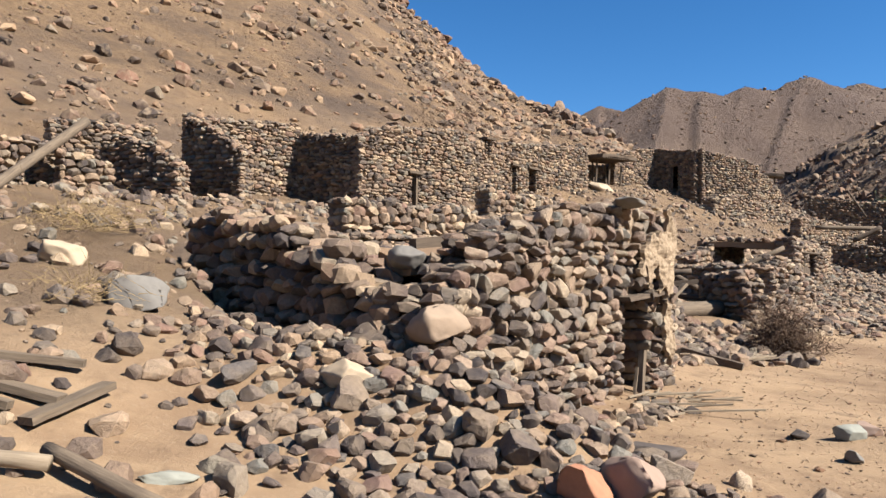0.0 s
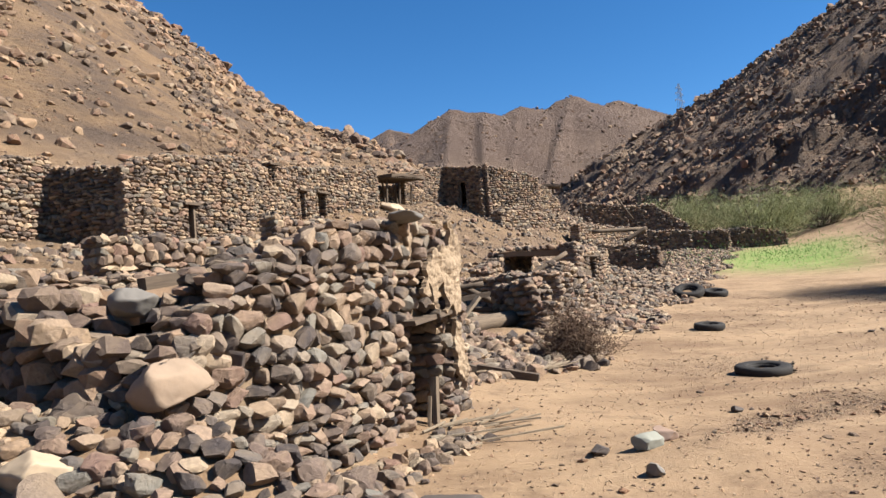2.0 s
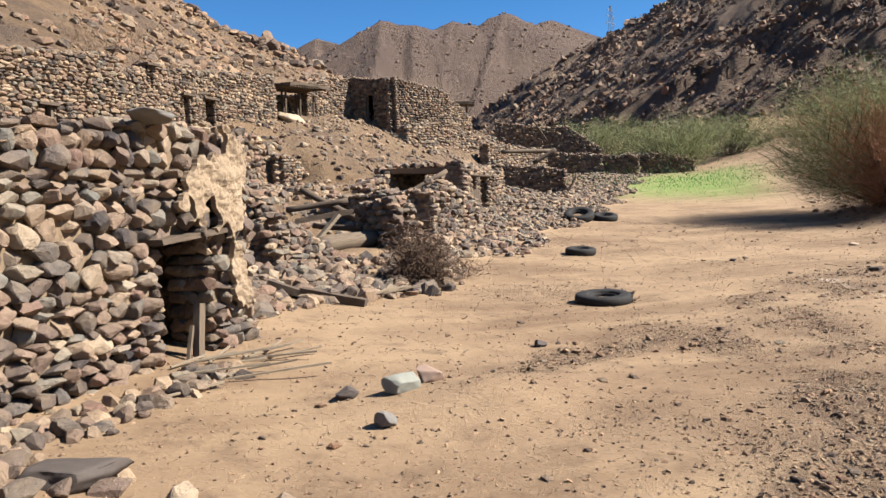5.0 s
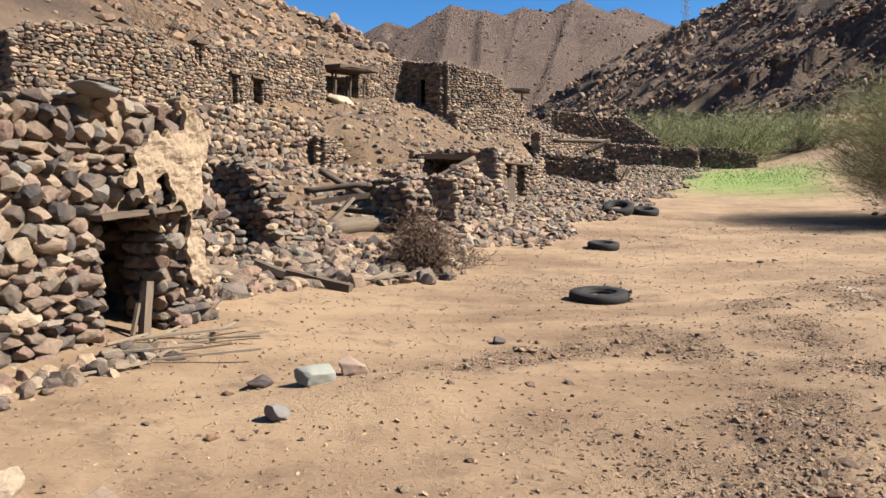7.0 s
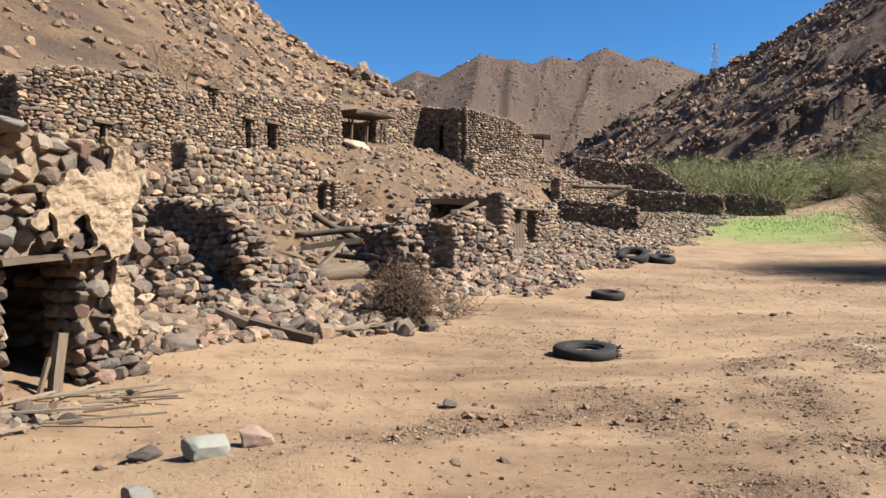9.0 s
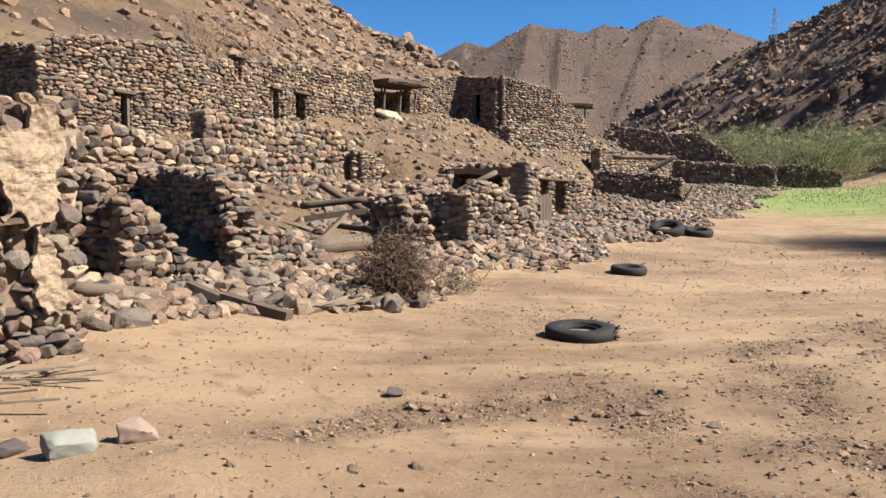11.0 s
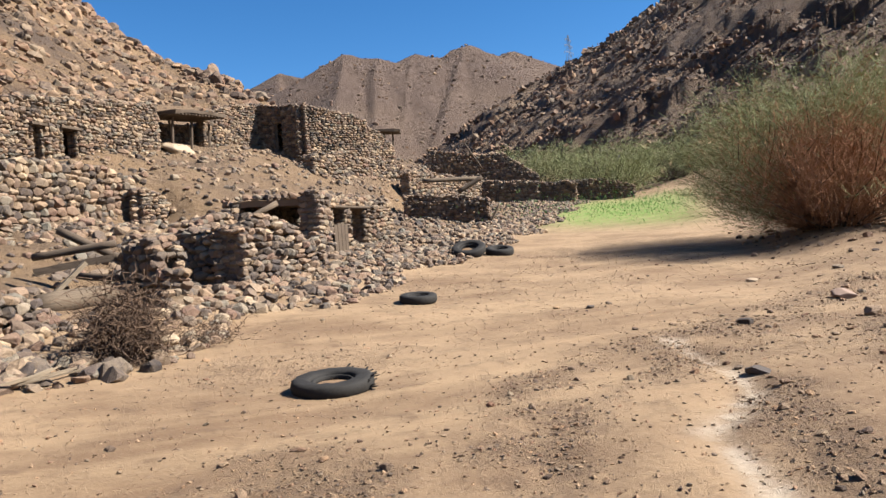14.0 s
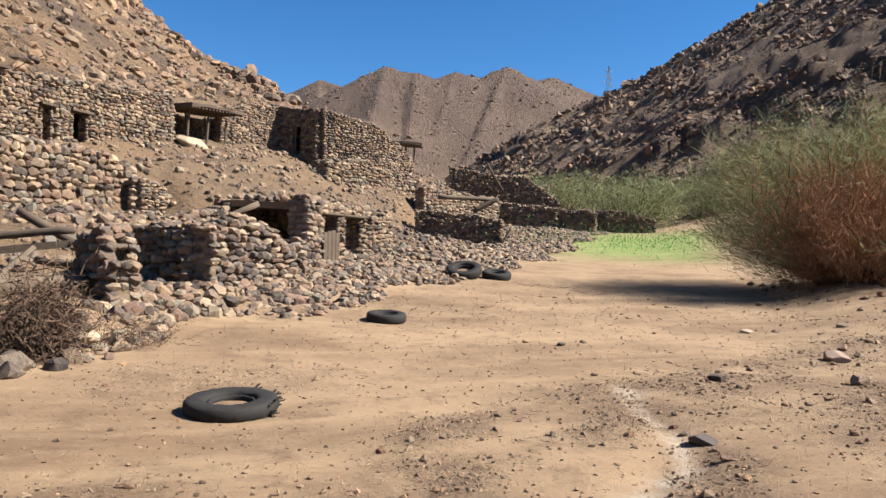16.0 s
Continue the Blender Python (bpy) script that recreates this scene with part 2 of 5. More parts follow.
FAR = [crest(7.5, 11.6, 560), crest(10.2, 12.9, 560), crest(12.6, 12.2, 500), crest(15.2, 13.8, 470), crest(17.6, 13.5, 465), crest(19.2, 12.9, 470), crest(20.4, 13.6, 480),
       crest(22.4, 13.2, 490), crest(24.5, 13.9, 500), crest(26.7, 13.0, 510), crest(27.8, 13.3, 520), crest(31.5, 11.6, 540), crest(40, 10, 600)]
FAR_SPURS = [(3, (13.2, 5.0, 260)), (4, (17.0, 6.0, 290)), (6, (18.5, 5.6, 300)), (8, (21.0, 5.2, 300)), (10, (24.5, 6.0, 320)), (1, (10, 7, 330))]
NEAR_R = [crest(18, 4.0, 330), crest(22.5, 6.9, 310), crest(27, 9.6, 295), crest(31, 11.7, 285), crest(35.2, 13.3, 275), crest(39.1, 15.3, 265), crest(43, 17.2, 255), crest(50, 20.5, 245), crest(62, 24, 240), crest(85, 22, 240), crest(120, 16, 260)]
NEAR_SPURS = [(4, (33, 4.6, 165)), (6, (38, 5.0, 150)), (7, (46, 6.0, 140)), (8, (57, 6.0, 130))]
RUNNEL = [(12.4, 11.4), (11.9, 10.4), (11.65, 9.55), (11.2, 8.75), (10.5, 8.25), (10.1, 8.0), (9.7, 7.2), (9.2, 6.1), (8.1, 5.3), (6.4, 4.2)]
HILL_AZ = [-180, -100, -60, -40, -15, -5.8, -3.1, -1.2, 2.1, 4.6, 6, 8.5, 10.1, 12, 13.5, 15.5, 19, 30, 40, 180]
HILL_EL = [0, 14, 36, 33, 27.3, 21.2, 19.2, 17.2, 14.9, 13.6, 13.2, 12.8, 11.8, 10.5, 8.8, 6.3, 3.0, 1, 0, 0]
HILL_R = [190, 190, 190, 190, 180, 170, 165, 160, 152, 149, 147, 140, 128, 116, 110, 100, 90, 80, 80, 80]


STREAKS = [(0.30, [(5.0, 7.6), (5.7, 8.1), (6.6, 8.35), (7.25, 8.25)]), (0.50, [(7.2, 8.9), (7.6, 7.8), (8.0, 7.2), (8.5, 6.8)]),
           (0.45, [(7.7, 7.4), (8.4, 7.6), (8.9, 8.4), (10.2, 10.4)]), (0.40, [(4.5, 3.7), (5.9, 4.8), (7.4, 6.4), (8.3, 7.1)]),
           (0.70, [(10.5, 9.8), (13.5, 11.4), (16.2, 12.3), (19, 14)]), (0.35, [(11.5, 8.9), (10.5, 7.6), (9.5, 6.0)]), (0.8, [(14, 9.4), (17, 10.8), (22, 13)])]


def gravelly(x, y):
    """How stony the track is: along old ruts and washed-out streaks."""
    best = np.zeros_like(x)
    for wide, line in STREAKS:
        for a, b in zip(line, line[1:]):
            away = np.abs(ridge(x, y, (*a, 0), (*b, 0), 1.0))
            best = np.maximum(best, np.exp(-(away / wide) ** 2))
    return np.clip(best * (0.75 + 1.6 * vnoise(x / 0.5, y / 0.5, 61)) + 0.35 * sstep(0.05, 0.5, fbm(x, y, 2.6, 3, 63)), 0, 0.85)


def road_level(x, y):
    return 0.06 * np.logaddexp(0, (y - 17) / 2.5) * 2.5 * sstep(400, 90, y) + 0.05 * np.maximum(0, np.hypot(x - 4, y - 2) - 40) * sstep(-20, 30, y)


def height(x, y, detail=True):
    x, y = np.asarray(x, float), np.asarray(y, float)
    s, d = U[0] * (x - 3) + U[1] * (y - 10), N[0] * (x - 3) + N[1] * (y - 10)
    z = road_level(x, y)
    up = 3.3 + np.clip(0.1 * (s - 11), 0, 1.7)
    fade = 1 - sstep(50, 66, s)
    prof = np.interp(d, [-3.5, 0, 1.5, 3, 6, 9, 12.5, 16, 19.5, 22.5], [0, 0.16, 0.38, 0.6, 1.25, 1.75, 2.75, 3.3, 3.8, 5.3])
    prof = prof * np.where(prof > 1, 1 + (up / 3.3 - 1) * np.minimum(prof - 1, 2.3) / 2.3, 1)
    step = np.where(s < 12, 10.3, 12.4)
    hollow = sstep(2.5, 5, s) * sstep(22.5, 20.8, s) * sstep(step + 0.6, step - 0.2, d)
    prof = prof - hollow * np.maximum(0, prof - 1.25 - 0.04 * d)
    prof = prof * (1 - 0.7 * sstep(29, 36, s) * sstep(10.5, 8, d))
    z = z + prof * fade
    # bank with the large broom bush beyond the track
    z = z + 0.5 * sstep(-8.5, -11.5, d) * sstep(10, 22, s)
    # heap fallen from the hut front, and the low mound beside the track
    hx, hy = 0.8 * x - 0.6 * (y - 6.05), 0.6 * x + 0.8 * (y - 6.05)
    z = z + 0.25 * sstep(-3, -6, s) * sstep(-2.5, 0.5, d)
    z = z + 0.62 * np.exp(-(hx / 1.7) ** 2 - (hy / 0.8) ** 2) + 0.14 * np.exp(-((x - 4.6) / 0.9) ** 2 - ((y - 6.9) / 0.6) ** 2)
    left, along = -0.77 * (x + 0.25) - 0.64 * (y - 6.75), -0.64 * (x + 0.25) + 0.77 * (y - 6.75)
    z = z + (0.22 + 0.42 * sstep(0.3, 4, along)) * sstep(0.2, 0.8, left) * sstep(8, 4, left) * sstep(-0.6, 0.5, along) * sstep(8, 5.5, along)
    z = z - 0.09 * np.exp(-((x - 8.5) / 3.5) ** 2 - ((y - 12) / 3.0) ** 2)
    # shallow dry runnel across the track
    run = np.full_like(z, 9.0)
    for a, b in zip(RUNNEL, RUNNEL[1:]):
        run = np.minimum(run, np.abs(ridge(x, y, (*a, 0), (*b, 0), 1.0)))
    z = z - 0.06 * np.exp(-(run / 0.22) ** 2)
    r, az = np.hypot(x - 2, y - 2), np.degrees(np.arctan2(x - 2, y - 2))
    across = N[0] * np.sin(np.radians(az)) + N[1] * np.cos(np.radians(az))
    rt = np.clip(26.3 / np.maximum(across, 0.12), 10, 78)
    rc, zc = np.interp(az, HILL_AZ, HILL_R), np.interp(az, HILL_AZ, HILL_R) * np.tan(np.radians(np.interp(az, HILL_AZ, HILL_EL)))
    z = z + 0.05 * np.maximum(0, r - 45) * sstep(37, 44, az) * sstep(160, 110, az)
    t = (r - rt) / np.maximum(rc - rt, 5)
    z0 = 6.2 + np.clip(0.12 * (s - 11), 0, 2.2)
    hill = np.where(t < 1, z0 + (zc - z0) * np.clip(t, 0, 1) ** 1.08, zc - 0.55 * (r - rc))
    hill = np.where(t < 0, -50.0, hill)
    z = np.maximum(z, hill)
    hz = sstep(0.0, 0.08, t) * (hill >= z - 0.01)
    mt = np.full_like(z, -100.0)
    for a, b in zip(FAR, FAR[1:]):
        mt = np.maximum(mt, ridge(x, y, a, b, 0.52))
    for k, spur in FAR_SPURS:
        mt = np.maximum(mt, ridge(x, y, FAR[k], crest(*spur), 0.46))
    nr = np.full_like(z, -100.0)
    for a, b in zip(NEAR_R, NEAR_R[1:]):
        nr = np.maximum(nr, ridge(x, y, a, b, 0.66))
    for k, spur in NEAR_SPURS:
        nr = np.maximum(nr, ridge(x, y, NEAR_R[k], crest(*spur), 0.74))
    if detail:
        far = sstep(30, 120, r)
        mt = mt + (3.0 * fbm(x, y, 70, 4, 3) + 0.8) * sstep(-5, 40, mt) + 1.6 * fbm(x, y, 14, 4, 8)
        nr = nr + (2.4 * fbm(x, y, 38, 6, 11, 0.6) + 0.6) * sstep(-5, 30, nr) + 0.8 * ridged(x, y, 7, 4, 13) * sstep(0, 12, nr)
        # two belts of dark cliff on the mountain across the valley
        up_angle = np.degrees(np.arctan2(nr - 1.5, np.hypot(x - 4, y - 2)))
        belt_a = sstep(43, 47, az) * sstep(9.0, 10.0, up_angle) * sstep(13.4, 12.2, up_angle)
        foot_b = 6.0 + 0.28 * (az - 34)
        belt_b = sstep(30.5, 33, az) * sstep(47, 42, az) * sstep(foot_b, foot_b + 0.6, up_angle) * sstep(foot_b + 2.1, foot_b + 1.3, up_angle)
        belts = np.maximum(belt_a, 0.9 * belt_b)
        crag = np.maximum(sstep(0.30, 0.50, fbm(x, y, 42, 3, 31)) * sstep(12, 22, nr) * sstep(62, 50, nr), belts * sstep(-0.2, 0.1, fbm(x, y, 13, 5, 33)))
        nr = nr + np.clip(crag, 0, 1) * (2.2 * ridged(x, y, 6, 5, 41) + 1.2)
        z = z + hz * (sstep(60, 110, r) * 0.8 * ridged(x, y, 11, 4, 25) + far * 1.6 * fbm(x, y, 14, 4, 21) + 0.25 * fbm(x, y, 3, 4, 23))
        bank = sstep(0.0, 3, d) * (1 - hz) * sstep(70, 50, s)
        z = z + bank * 0.34 * fbm(x, y, 1.6, 5, 5) + (1 - bank) * (1 - hz) * (0.08 * fbm(x, y, 2.4, 3, 6) + (0.012 + 0.07 * gravelly(x, y) * sstep(60, 30, r)) * fbm(x, y, 0.42, 4, 7))
    else:
        crag = np.zeros_like(z)
    crag = 0.85 * np.clip(crag, 0, 1)
    crag = np.where(mt > nr, np.clip(0.55 + 0.35 * sstep(45, 105, mt) + 0.55 * fbm(x, y, 60, 4, 51), 0, 0.95), np.maximum(crag, 0.5 * sstep(0.0, 0.3, fbm(x, y, 22, 5, 53))))
    mtn = np.maximum(mt, nr)
    rock = sstep(-1.0, 3.0, mtn - z)
    z = np.maximum(z, mtn)
    zone_hill = np.maximum(hz, np.maximum(0.75 * sstep(0.5, 4, d) * sstep(75, 50, s), 0.7 * sstep(-10, -15, d) * sstep(8, 20, s)))
    return z, zone_hill, rock, crag


def ground_at(x, y):
    return float(height(np.array([x]), np.array([y]))[0][0])


def build_ground():
    fine = np.arange(-44, 66, 0.22)
    rest = np.arange(66, 316, 2.5)
    az = np.radians(np.concatenate([fine, rest]))
    rr = 0.25 * 1.0135 ** np.arange(660)
    A, R = np.meshgrid(az, rr)
    X, Y = 4 + R * np.sin(A), 2 + R * np.cos(A)
    Z, hillz, rock, crag = height(X, Y)
    nr, na = X.shape
    verts = np.stack([X, Y, Z], -1).reshape(-1, 3)
    verts = np.concatenate([verts, [[4, 2, ground_at(4, 2)]]])
    i, j = np.meshgrid(np.arange(nr - 1), np.arange(na), indexing="ij")
    j2 = (j + 1) % na
    quads = np.stack([i * na + j, (i + 1) * na + j, (i + 1) * na + j2, i * na + j2], -1).reshape(-1, 4)
    tris = np.stack([np.full(na, nr * na), np.arange(na), (np.arange(na) + 1) % na], -1)
    me = bpy.data.meshes.new("ground")
    me.vertices.add(len(verts))
    me.vertices.foreach_set("co", verts.ravel())
    loops = np.concatenate([quads.ravel(), tris.ravel()])
    starts = np.concatenate([np.arange(len(quads)) * 4, len(quads) * 4 + np.arange(na) * 3])
    me.loops.add(len(loops))
    me.loops.foreach_set("vertex_index", loops.astype(np.int32))
    me.polygons.add(len(starts))
    me.polygons.foreach_set("loop_start", starts.astype(np.int32))
    me.polygons.foreach_set("use_smooth", np.ones(len(starts), bool))
    me.update(calc_edges=True)
    gx, gy = X - 34.5, Y - 43.5
    grass = np.exp(-((0.64 * gx + 0.77 * gy) / 9.0) ** 4 - ((0.77 * gx - 0.64 * gy) / 4.5) ** 4)
    pale = np.full_like(X, 9.0)
    for a, b in zip(RUNNEL, RUNNEL[1:]):
        pale = np.minimum(pale, np.abs(ridge(X, Y, (*a, 0), (*b, 0), 1.0)))
    pale = np.exp(-(pale / (0.11 + 0.12 * vnoise(X / 0.3, Y / 0.3, 4))) ** 2)
    zones = np.stack([hillz, np.clip(rock, 0, 1), grass, pale], -1).reshape(-1, 4)
    zones = np.concatenate([zones, [[0, 0, 0, 0]]])
    col = me.attributes.new("zones", "FLOAT_COLOR", "POINT")
    col.data.foreach_set("color", zones.ravel())
    gv = me.attributes.new("stony", "FLOAT", "POINT")
    gv.data.foreach_set("value", np.append(gravelly(X, Y).ravel(), 0.0))
    cg = me.attributes.new("crags", "FLOAT", "POINT")
    cg.data.foreach_set("value", np.append(np.clip(crag, 0, 1).ravel(), 0.0))
    me.materials.append(M_GROUND)
    return tagged(new("ground", me), "sandy wadi floor rising to scree slopes and dark rocky mountains", "ground", kind="structure")


ground = build_ground()


# ---- stones and masonry ----
def rough_stone(seed, count=15, box=0.7):
    """A broken field stone about two units across, with flat worn facets."""
    rng = random.Random(seed)
    bm = bmesh.new()
    for k in range(count):
        a, b = rng.uniform(0, 2 * math.pi), rng.uniform(-1, 1)
        v = Vector((math.cos(a) * math.sqrt(1 - b * b), math.sin(a) * math.sqrt(1 - b * b), b))
        v = Vector([math.copysign(abs(c) ** box, c) for c in v])
        bm.verts.new(v * rng.uniform(0.82, 1.06))
    got = bmesh.ops.convex_hull(bm, input=bm.verts)
    bmesh.ops.delete(bm, geom=[g for g in got["geom_interior"] if isinstance(g, bmesh.types.BMVert)], context="VERTS")
    bmesh.ops.triangulate(bm, faces=bm.faces)
    bm.normal_update()
    bm.verts.index_update()
    v = np.array([x.co for x in bm.verts])
    f = np.array([[w.index for w in p.verts] for p in bm.faces])
    bm.free()
    v = v - (v.max(0) + v.min(0)) / 2
    return v / (v.max(0) - v.min(0)) * 2, f


STONES = [rough_stone(100 + k, 21 + k % 7, 0.78) for k in range(14)]


def turn_matrix(rx, ry, rz):
    return np.array(Euler((rx, ry, rz)).to_matrix())


def mesh_from(name, verts, faces, material, smooth=False):
    me = bpy.data.meshes.new(name)
    me.vertices.add(len(verts))
    me.vertices.foreach_set("co", np.asarray(verts, np.float32).ravel())
    n = len(faces)
    me.loops.add(n * 3)
    me.loops.foreach_set("vertex_index", np.asarray(faces, np.int32).ravel())
    me.polygons.add(n)
    me.polygons.foreach_set("loop_start", np.arange(n, dtype=np.int32) * 3)
    me.polygons.foreach_set("use_smooth", np.full(n, smooth))
    me.update(calc_edges=True)
    me.materials.append(material)
    return me


class Pile:
    """Gathers many stones into one mesh."""

    def __init__(self):
        self.v, self.f, self.n = [], [], 0

    def add(self, shape, m, loc):
        v = shape[0] @ m.T + loc
        self.v.append(v)
        self.f.append(shape[1] + self.n)
        self.n += len(v)

    def mesh(self, name, material):
        return mesh_from(name, np.concatenate(self.v), np.concatenate(self.f), material)


PIECE_MESH = {}


def worn_stone(seed, level=3, rough=0.035):
    """A stone with broken flat faces and edges rounded by wear, about two units across."""
    rg = random.Random(seed)
    bm = bmesh.new()
    bmesh.ops.create_icosphere(bm, subdivisions=level, radius=1.25)
    cuts = []
    for k in range(15):
        a, b = rg.uniform(0, 6.3), rg.uniform(-1, 1)
        c = math.sqrt(1 - b * b)
        cuts.append((Vector((math.cos(a) * c, math.sin(a) * c, b)), rg.uniform(0.58, 0.92)))
    for ax in ((0, 0, 1), (0, 0, -1), (0, 1, 0), (0, -1, 0)):
        cuts.append((Vector(ax), rg.uniform(0.78, 0.95)))
    for w in bm.verts:
        for nrm, d in cuts:
            over = w.co.dot(nrm) - d
            if over > 0:
                w.co -= nrm * over
        w.co *= 1 + rough * noise.noise(w.co * 2.4 + Vector((seed, 0, 0))) + 0.5 * rough * noise.noise(w.co * 6)
    bm.verts.index_update()
    v, f = np.array([w.co for w in bm.verts]), np.array([[w.index for w in p.verts] for p in bm.faces])
    bm.free()
    v = v - (v.max(0) + v.min(0)) / 2
    return v / (v.max(0) - v.min(0)) * 2, f


def piece_mesh(k):
    if k not in PIECE_MESH:
        v, f = worn_stone(300 + k)
        PIECE_MESH[k] = mesh_from("stone", v, f, M_PIECE)
    return PIECE_MESH[k]


def hull_mesh(k):
    """A broken stone of few flat facets, shared by the walls further off."""
    if ("hull", k) not in PIECE_MESH:
        PIECE_MESH["hull", k] = mesh_from("stone", *STONES[k], M_PIECE)
    return PIECE_MESH["hull", k]


def part(name, bm, material, parent, label="", smooth=False):
    me = bpy.data.meshes.new(name)
    bm.to_mesh(me)
    bm.free()
    me.polygons.foreach_set("use_smooth", np.full(len(me.polygons), smooth))
    me.materials.append(material)
    ob = new(name, me)
    ob.parent = parent
    return tagged(ob, label)


def thing(name, label, category, x, y, z, rz=0.0, group="", kind=""):
    ob = new(name)
    ob.matrix_basis = pose(x, y, z, 0, 0, rz)
    ob.empty_display_size = 0.1
    return tagged(ob, label, category, group, kind)


def box_bm(sx, sy, sz, loc=(0, 0, 0), rot=(0, 0, 0), bevel=0.0, rough=0.0, cuts=0, seed=0):
    bm = bmesh.new()
    bmesh.ops.create_cube(bm, size=1, matrix=Matrix.Diagonal((sx, sy, sz, 1)))
    if cuts:
        bmesh.ops.subdivide_edges(bm, edges=bm.edges, cuts=cuts, use_grid_fill=True)
    if rough:
        for v in bm.verts:
            v.co += rough * noise.noise_vector(v.co * 2.3 + Vector((seed, seed * 1.7, 0)))
    if bevel:
        bmesh.ops.bevel(bm, geom=bm.edges, offset=bevel, segments=1, affect="EDGES", profile=0.5)
    bmesh.ops.transform(bm, matrix=Matrix.LocRotScale(loc, Euler([radians(a) for a in rot]), None), verts=bm.verts)
    return bm


def prof_at(profile, t):
    return float(np.interp(t, [p[0] for p in profile], [p[1] for p in profile]))


def stone_wall(name, p0, p1, profile, label, thick=0.55, size=(0.30, 0.15), holes=(), pieces=False, base_drop=0.25, seed=0, both=True, batter=0.04, lumpy=0.10, inset=0.13):
    """A dry-stone wall from p0 to p1. profile: (metres along, z of the top). holes: (from, to, z sill, z head).
    The stones sit proud of a mud core; with pieces each stone of the front face is an object of its own."""
    rng = random.Random(seed * 977 + 13)
    p0, p1 = np.array(p0, float), np.array(p1, float)
    L = float(np.hypot(*(p1 - p0)))
    e = (p1 - p0) / L
    nrm = np.array([e[1], -e[0]])
    wall = thing(name, label, "wall", p0[0], p0[1], ground_at(*p0), 0, kind="structure")
    inv = wall.matrix_basis.inverted()

    ts = np.linspace(0, L, max(3, int(L / 0.12)))
    fine_top = np.interp(ts, [p[0] for p in profile], [p[1] for p in profile]) + lumpy * 1.6 * vnoise(ts / 0.55 + seed * 7.1, 0 * ts + 3.3, 77)
    qs = p0[None] + e[None] * ts[:, None]
    sides = [height(qs[:, 0] + k * nrm[0] * thick / 2, qs[:, 1] + k * nrm[1] * thick / 2)[0] for k in (1, -1)]
    fine_foot = np.minimum(*sides) - base_drop
    n_fine = len(ts) - 1

    def top(t):
        return float(fine_top[min(max(int(t / L * n_fine + 0.5), 0), n_fine)])

    def foot(t):
        return float(fine_foot[min(max(int(t / L * n_fine + 0.5), 0), n_fine)])

    # core in vertical strips, cut round the openings
    cuts = sorted(set([0.0, L] + [h for o in holes for h in o[:2]] + [k * L / max(2, int(L / 0.4)) for k in range(max(2, int(L / 0.4)))]))
    verts, faces = [], []
    for a, b in zip(cuts, cuts[1:]):
        if b - a < 1e-4:
            continue
        spans = [(min(foot(a), foot(b)), min(prof_at(profile, a), prof_at(profile, b)) - 0.06)]
        for o in holes:
            if o[0] - 1e-4 <= a and b <= o[1] + 1e-4:
                z0, z1 = spans.pop()
                spans += [(z0, min(o[2], z1)), (o[3], z1)]
        for z0, z1 in spans:
            if z1 - z0 < 0.03:
                continue
            k = len(verts)
            for t in (a, b):
                for side in (1, -1):
                    for z in (z0, z1):
                        q = p0 + e * t + nrm * side * (thick / 2 - inset)
                        verts.append((q[0], q[1], z))
            for q in ((0, 4, 5, 1), (2, 3, 7, 6), (1, 5, 7, 3), (0, 2, 6, 4), (0, 1, 3, 2), (4, 6, 7, 5)):
                faces.append((k + q[0], k + q[1], k + q[2]))
                faces.append((k + q[0], k + q[2], k + q[3]))
    core = new("mud_core", mesh_from("mud_core", np.array(verts), np.array(faces), M_CORE))
    core.parent, core.matrix_parent_inverse = wall, inv
    tagged(core, "mud mortar between the stones")
    pile = Pile()
    ang = math.atan2(e[1], e[0])

    def blocked(t, z, w, h):
        return any(o[0] - 0.2 * w < t < o[1] + 0.2 * w and o[2] - 0.2 * h < z < o[3] + 0.2 * h for o in holes)

    def lay(t, z, w, h, off, deep, front):
        k = rng.randrange(len(STONES))
        rot = turn_matrix(rng.gauss(0, 0.16), rng.gauss(0, 0.15), rng.gauss(0, 0.14))
        m = turn_matrix(0, 0, ang) @ rot @ np.diag([w * 0.505, deep, h * 0.52])
        q = p0 + e * t + nrm * off
        if pieces and front:
            ob = new("stone", hull_mesh(k) if pieces == "hull" else piece_mesh(k))
            mm = Matrix(m.tolist()).to_4x4()
            mm.translation = (q[0], q[1], z)
            ob.parent, ob.matrix_parent_inverse = wall, inv
            ob.matrix_basis = mm
        else:
            pile.add(STONES[k], m, np.array([q[0], q[1], z]))

    tmax = max(p[1] for p in profile) + 0.2
    low = min(foot(0), foot(L / 2), foot(L))
    for side in ((1, -1) if both else (1,)):
        z = low
        while z < tmax:
            h = size[1] * rng.uniform(0.7, 1.45)
            t = -0.1 * rng.random()
            while t < L:
                w = size[0] * rng.uniform(0.55, 1.5)
                tc = min(t + w / 2, L)
                zz = z + h / 2 + 0.25 * h * math.sin(tc * 2.1 + seed) + rng.gauss(0, 0.08) * h
                hh = h * rng.uniform(0.85, 1.25)
                if foot(tc) - 0.1 < zz < top(tc) and not blocked(tc, zz, w, hh):
                    deep = min(thick * 0.3, size[0] * rng.uniform(0.42, 0.62))
                    lean = batter * (zz - low)
                    lay(tc, zz, w, hh, side * (thick / 2 - deep * 0.45 + rng.gauss(0, 0.032) - lean * 0.3), deep, side == 1)
                t += w * 0.98
            z += h * 0.95
